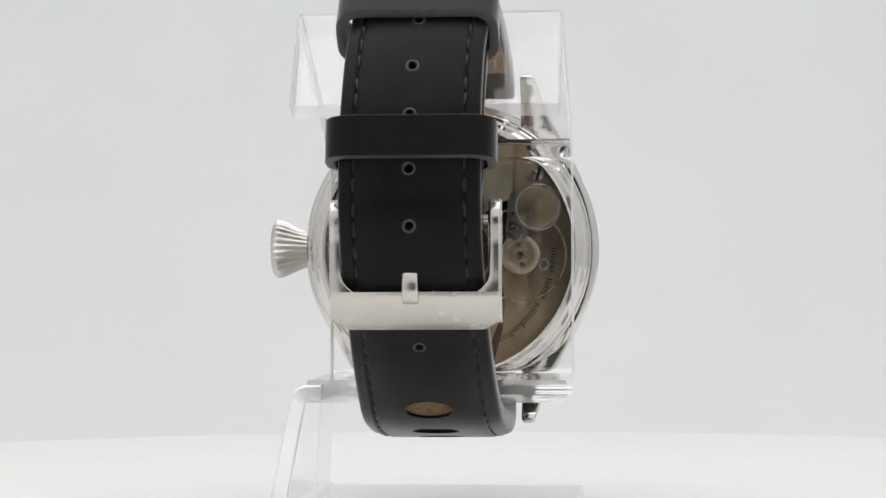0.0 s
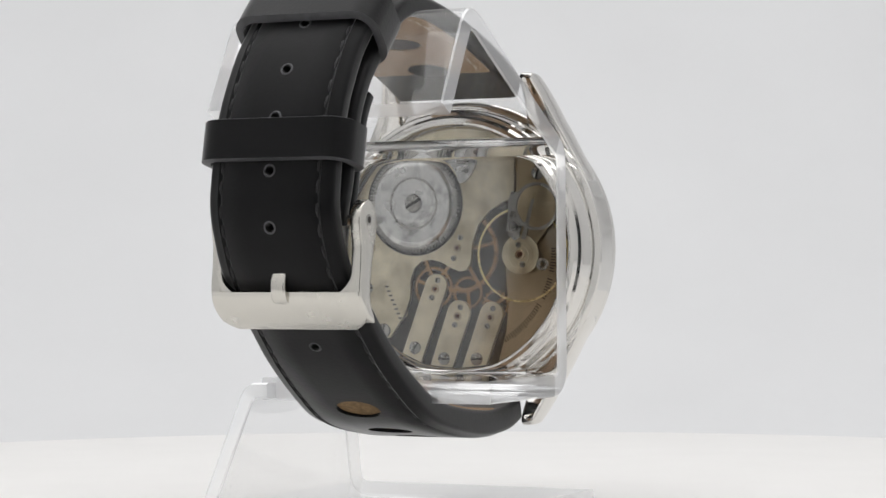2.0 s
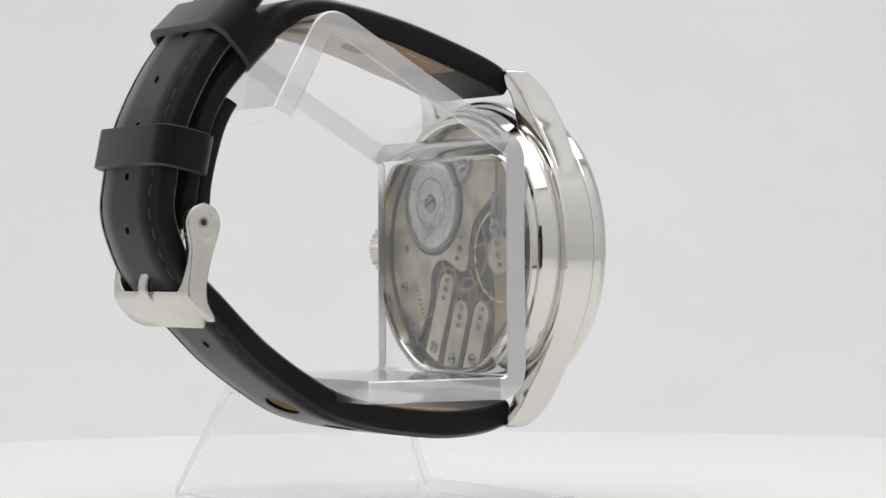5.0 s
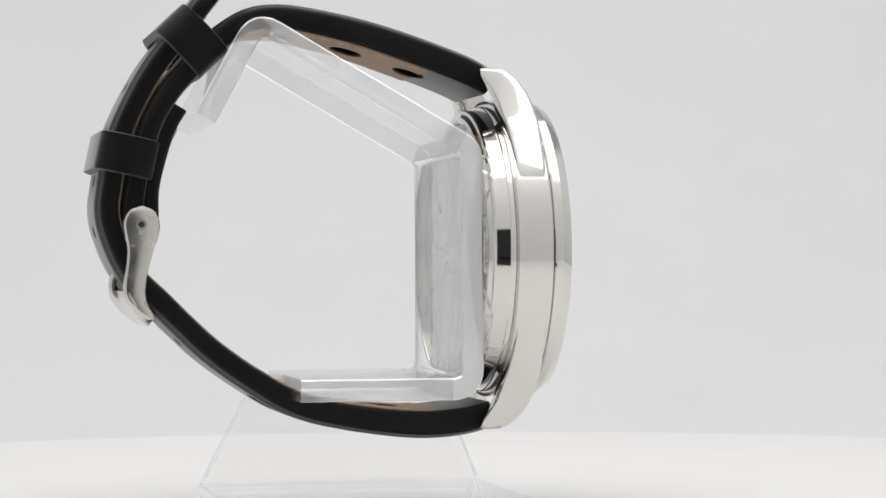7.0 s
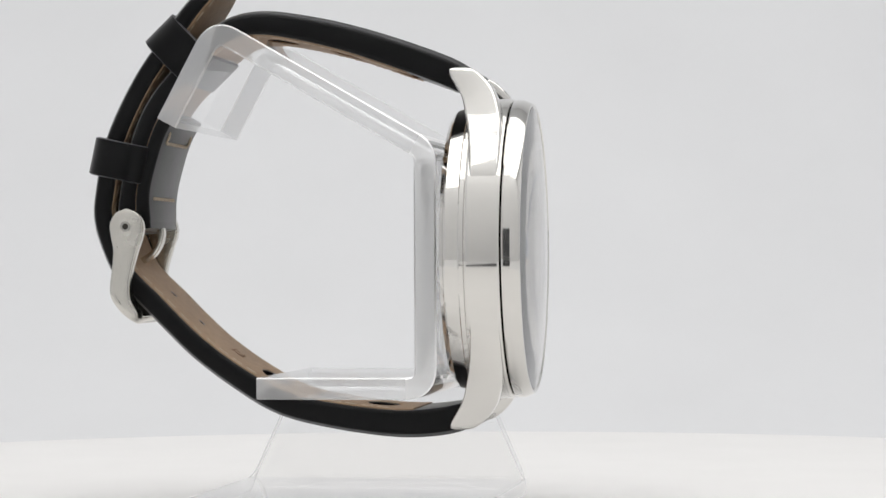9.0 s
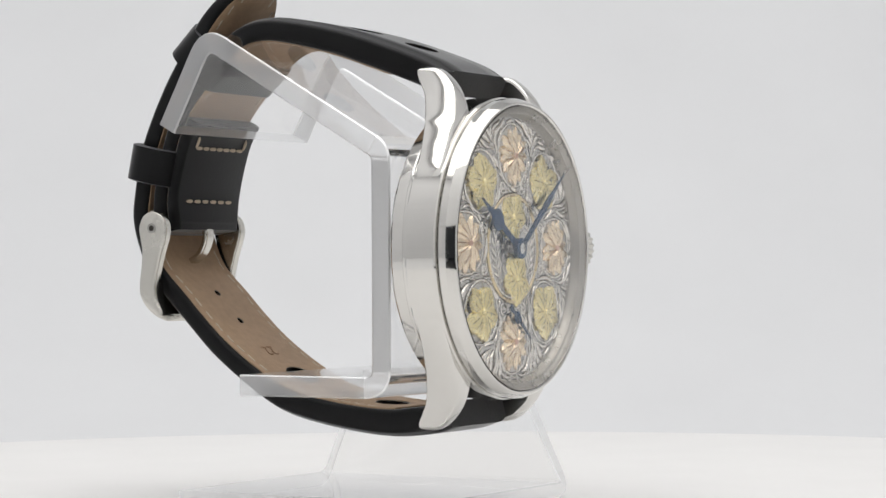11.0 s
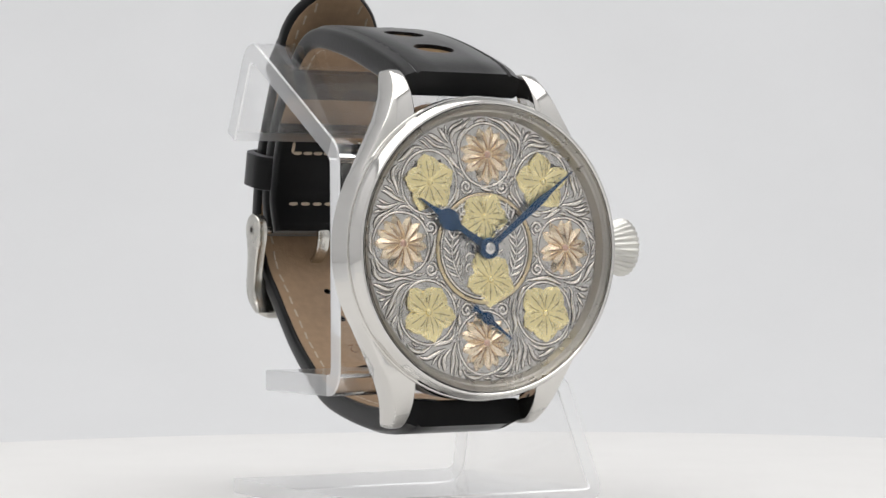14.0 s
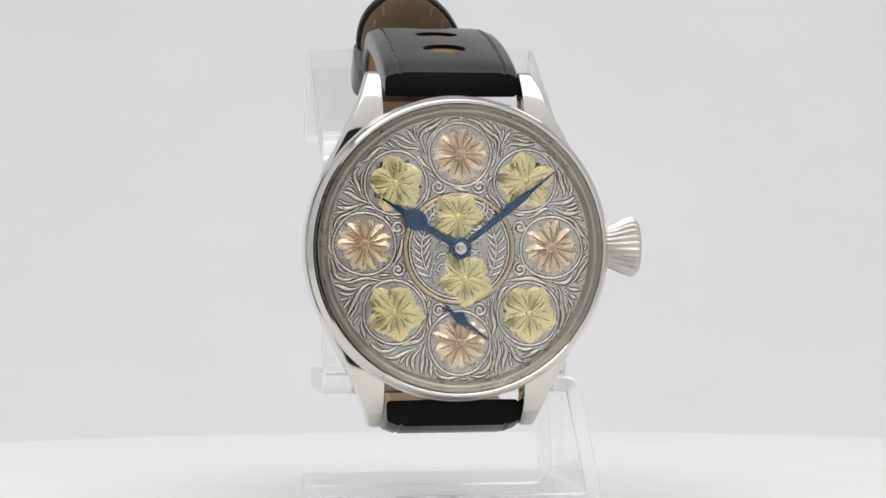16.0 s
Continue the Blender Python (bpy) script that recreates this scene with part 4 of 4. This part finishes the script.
def finger(parent, jx, jz, sx, sz, w0, w1, y):
    """A bridge with a round head at the jewel and a foot cut by the rim."""
    jx, sx = jx + MX, sx + MX
    d = np.array([sx - jx, sz - jz])
    d /= np.linalg.norm(d)
    n = np.array([-d[1], d[0]])
    head = np.array([jx, jz]) - d * 0.6
    pts = [head + w0 * (n * math.cos(q) - d * math.sin(q)) for q in np.linspace(0, math.pi, 12)]
    f0, f1 = np.array([sx, sz]) - n * w1, np.array([sx, sz]) + n * w1
    def to_rim(p):
        b, c = p @ d, p @ p - 19.9 ** 2
        return p + d * (-b + math.sqrt(max(0, b * b - c)))
    pts += [to_rim(f0), to_rim(f1)]
    return blade("finger_bridge", [tuple(p) for p in pts], y - 0.7, y, NICKEL, parent, "nickel finger bridge")


MX = -1.3                             # the train lies off the dial's centre


def moved(points):
    return [(x + MX, z) for x, z in points]


def build_movement():
    base = lift_watch(part("movement", lathe([(0, -4.0), (20.5, -4.0), (20.5, -3.55), (0, -3.55)], 96), BRONZE, watch, "tarnished watch movement with bridges and gears"))
    top = -2.62
    # flat dark sheet on the plate: the shade between the bridges, put in as colour
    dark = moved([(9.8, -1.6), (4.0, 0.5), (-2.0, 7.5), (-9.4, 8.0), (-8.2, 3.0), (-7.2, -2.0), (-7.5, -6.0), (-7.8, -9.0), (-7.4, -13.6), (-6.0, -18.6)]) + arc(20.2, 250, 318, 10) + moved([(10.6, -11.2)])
    blade("recess_shade_sheet", dark, -3.7, -3.5, HOLLOW_SHADE, base, "dark sheet painted as the shade under the bridges")
    # main bridge: rim, slot, round opening and wavy lower edge
    edge = moved([(-9.3, 17.0), (-9.2, 8.4), (-7.6, 7.9), (-4.9, 6.3), (-2.8, 4.0), (-1.7, 0.6), (-1.4, -2.4), (-0.6, -3.5), (0.7, -3.7), (2.4, -3.0), (4.0, -2.1), (5.9, -1.7), (7.6, -2.0), (8.9, -3.2), (9.6, -5.2), (9.7, -8.2), (10.8, -11.1), (13.4, -14.7)])
    blade("main_bridge", edge + arc(20.0, -48, 120, 48), -3.3, top, NICKEL, base, "stained nickel main bridge")
    # balance cock with its round head
    cock = moved([(-9.95, 16.3), (-9.9, 9.2), (-9.2, 6.6), (-9.2, 3.2), (-8.6, 1.4), (-7.5, 0.2), (-7.2, -1.4), (-8.0, -3.0), (-9.6, -3.9), (-11.4, -3.8), (-12.9, -2.7), (-13.4, -1.0), (-13.0, 0.5), (-16.9, 5.4)]) + arc(20.0, 162, 124.5, 12)
    blade("balance_cock", cock, -3.1, top + 0.05, BRONZE, base, "tarnished balance cock")
    head = lathe([(0, top), (3.25, top), (3.25, top + 0.22), (3.0, top + 0.32), (2.3, top + 0.32), (2.2, top + 0.25), (1.5, top + 0.25), (1.4, top + 0.34), (0, top + 0.34)], 48, CX + MX - 10.4, CZ - 0.95)
    part("cock_head", head, NICKEL, base, "tarnished disc over the balance")
    jewel(base, -10.4, -0.95, 0.85, top + 0.35, RING_GOLD)
    screw(base, -10.1, 0.65, 0.42, top + 0.3, 30)
    screw(base, -10.8, -2.6, 0.42, top + 0.3, -20)
    # regulator: round spring with a lever
    bm = lathe([(3.45, top), (3.95, top), (3.95, top + 0.3), (3.8, top + 0.38), (3.6, top + 0.38), (3.45, top + 0.3)], 56, CX + MX - 13.3, CZ + 6.9)
    part("regulator_ring", bm, SCREW, base, "thin steel regulator ring")
    bm = lathe([(0, top), (3.4, top), (3.4, top + 0.2), (3.1, top + 0.3), (0, top + 0.3)], 48, CX + MX - 13.3, CZ + 6.9)
    part("regulator_cap", bm, BRONZE, base, "tarnished cap inside the regulator ring")
    blade("regulator_bridge", moved([(-9.0, 9.4), (-8.4, 8.0), (-8.3, 5.2), (-8.0, 3.0), (-8.9, 2.2), (-10.3, 2.6), (-10.9, 4.0), (-10.0, 5.2), (-9.7, 7.0), (-10.0, 9.2)]), top + 0.02, top + 0.36, SCREW, base, "grey steel regulator bridge")
    screw(base, -9.2, 5.6, 0.55, top + 0.36, 60)
    stud = lathe([(0.45, top), (1.0, top), (1.0, top + 0.3), (0.85, top + 0.4), (0.55, top + 0.4), (0.45, top + 0.3)], 28, CX + MX - 14.3, CZ - 2.6)
    part("hairspring_stud", stud, SCREW, base, "small steel hairspring stud")
    blade("regulator_lever", moved([(-13.0, 8.2), (-12.5, 8.0), (-10.6, 1.6), (-11.4, 1.5)]), top + 0.02, top + 0.35, SCREW, base)
    blade("regulator_arm", moved([(-9.3, 4.6), (-8.4, 4.4), (-8.3, 2.2), (-9.6, 1.3), (-10.5, 1.9), (-10.3, 3.6)]), top + 0.03, top + 0.4, WHEEL, base)
    screw(base, -13.5, 12.4, 1.05, top + 0.05, 75)
    screw(base, -9.3, 3.4, 0.5, top + 0.4, 10)
    # balance wheel and train
    bm = lathe([(7.5, -3.3), (7.85, -3.3), (7.85, -3.12), (7.5, -3.12)], 72, CX + MX - 10.3, CZ - 1.0)
    part("balance_wheel", bm, GOLD, base, "thin gilt balance wheel")
    gear("centre_wheel", base, 0.7, -0.4, 6.75, -3.4, 72, COPPER, 0.6, 5, 0.25, label="gilt toothed centre wheel")
    gear("third_wheel", base, -0.6, -7.2, 2.6, -3.45, 30, COPPER, 0.35, 3, 0.22, 0.3, label="small gilt gear")
    gear("fourth_wheel", base, 5.6, -6.4, 3.4, -3.45, 44, COPPER, 0.35, 3, 0.2, 0.3, label="small gilt gear")
    gear("escape_wheel", base, -5.6, -9.2, 2.3, -3.45, 18, COPPER, 0.3, 3, 0.2, 0.4, label="small gilt gear")
    # fingers
    for jx, jz, sx, sz, w0, w1, ang in ((5.1, -6.6, 8.8, -16.4, 1.95, 1.85, 60), (1.0, -11.1, 3.5, -18.2, 2.05, 1.95, 0), (-4.9, -11.3, -2.4, -18.2, 2.05, 1.95, 0)):
        finger(base, jx, jz, sx, sz, w0, w1, top)
        jewel(base, jx, jz, 0.72, top)
        screw(base, sx, sz, 0.98, top, ang)
        dx, dz = sx - jx, sz - jz
        l = math.hypot(dx, dz)
        screw(base, jx - dx / l * 1.55, jz - dz / l * 1.55, 0.42, top, 60)
        screw(base, jx + dx / l * 1.55, jz + dz / l * 1.55, 0.42, top, 110)
    # ratchet wheel, its raised middle and screw
    part("wheel_sink", lathe([(0, top - 0.2), (8.75, top - 0.2), (8.75, top + 0.02), (0, top + 0.02)], 64, CX + MX + 8.7, CZ + 7.7), INK, base, "dark sink round the ratchet wheel")
    rw = gear("ratchet_wheel", base, 8.6, 7.7, 8.0, top + 0.05, 84, SCREW, 1, 4, 0.5, 0.6, hollow=False, label="toothed steel ratchet wheel")
    face = lathe([(0, top + 0.5), (7.45, top + 0.5), (7.3, top + 0.62), (6.3, top + 0.68), (5.6, top + 0.6), (4.2, top + 0.54), (3.5, top + 0.58), (2.9, top + 0.68), (1.6, top + 0.66), (0, top + 0.6)], 64, CX + MX + 8.7, CZ + 7.7)
    part("ratchet_face", face, RATCHET, rw, "worn and spotted steel wheel face", smooth=50)
    screw(base, 8.7, 7.7, 1.45, top + 0.66, 28)
    # click
    blade("click", moved([tuple(p) for p in spline([(3.6, 15.9), (1.2, 16.9), (-1.2, 17.0), (-2.5, 15.9), (-2.6, 14.2), (-1.8, 12.4), (-0.6, 11.2), (0.4, 11.0), (1.0, 12.6), (2.2, 14.4)], 4)]), top, top + 0.55, WHEEL, base, "steel ratchet click")
    screw(base, -0.3, 15.4, 1.1, top + 0.57, -10)
    screw(base, -0.9, 13.0, 0.45, top + 0.57, 20)
    jewel(base, 1.0, 0.2, 0.7, top)
    screw(base, 0.4, 1.9, 0.42, top, 60)
    screw(base, 1.6, -1.5, 0.42, top, 100)
    jewel(base, 16.9, 0.3, 0.85, top)
    screw(base, 17.7, -6.4, 0.98, top, 0)
    screw(base, 14.6, -13.6, 1.15, top, 85)
    base.location.y -= 0.0014
    # unreadable engraved writing as bars
    bm = bmesh.new()
    for k in range(40):
        if k in (9, 10, 19, 20):
            continue
        a = radians(180 + 1.55 * k)
        r, h = 17.2, 0.5 + 0.25 * (k % 5 == 0) - 0.2 * (k % 3 == 1)
        c = Vector((CX + r * math.cos(a), -3.54, CZ + r * math.sin(a)))
        rad, tan = Vector((math.cos(a), 0, math.sin(a))), Vector((-math.sin(a), 0, math.cos(a)))
        q = [c + rad * h + tan * 0.09, c + rad * h - tan * 0.09, c - rad * 0.45 - tan * 0.09, c - rad * 0.45 + tan * 0.09]
        skin(bm, [[tuple(p) for p in q], [tuple(p + Vector((0, 0.05, 0))) for p in q]])
    for k in range(9):
        a = radians(-31 - 1.7 * k)
        c = Vector((CX + MX + 14.0 - 0.35 * k, top, CZ - 6.2 - 0.75 * k))
        q = [c + Vector((0.3, 0, 0.12)), c + Vector((-0.3, 0, 0.12)), c + Vector((-0.3, 0, -0.12)), c + Vector((0.3, 0, -0.12))]
        skin(bm, [[tuple(p) for p in q], [tuple(p + Vector((0, 0.03, 0))) for p in q]])
    part("engraved_marks", bm, INK, base, "dark engraved marks", smooth=0)


build_dial()
build_hands()
build_movement()


# ---- movement in time ----
def motions():
    steps = [0.25 * k for k in range(65)]
    turn = [(t, pose(0, 0, 0, 0, 0, START + SPIN * t)) for t in steps]
    walk(watch, turn)
    walk(stand, turn)
    walk(turntable, turn)


motions()
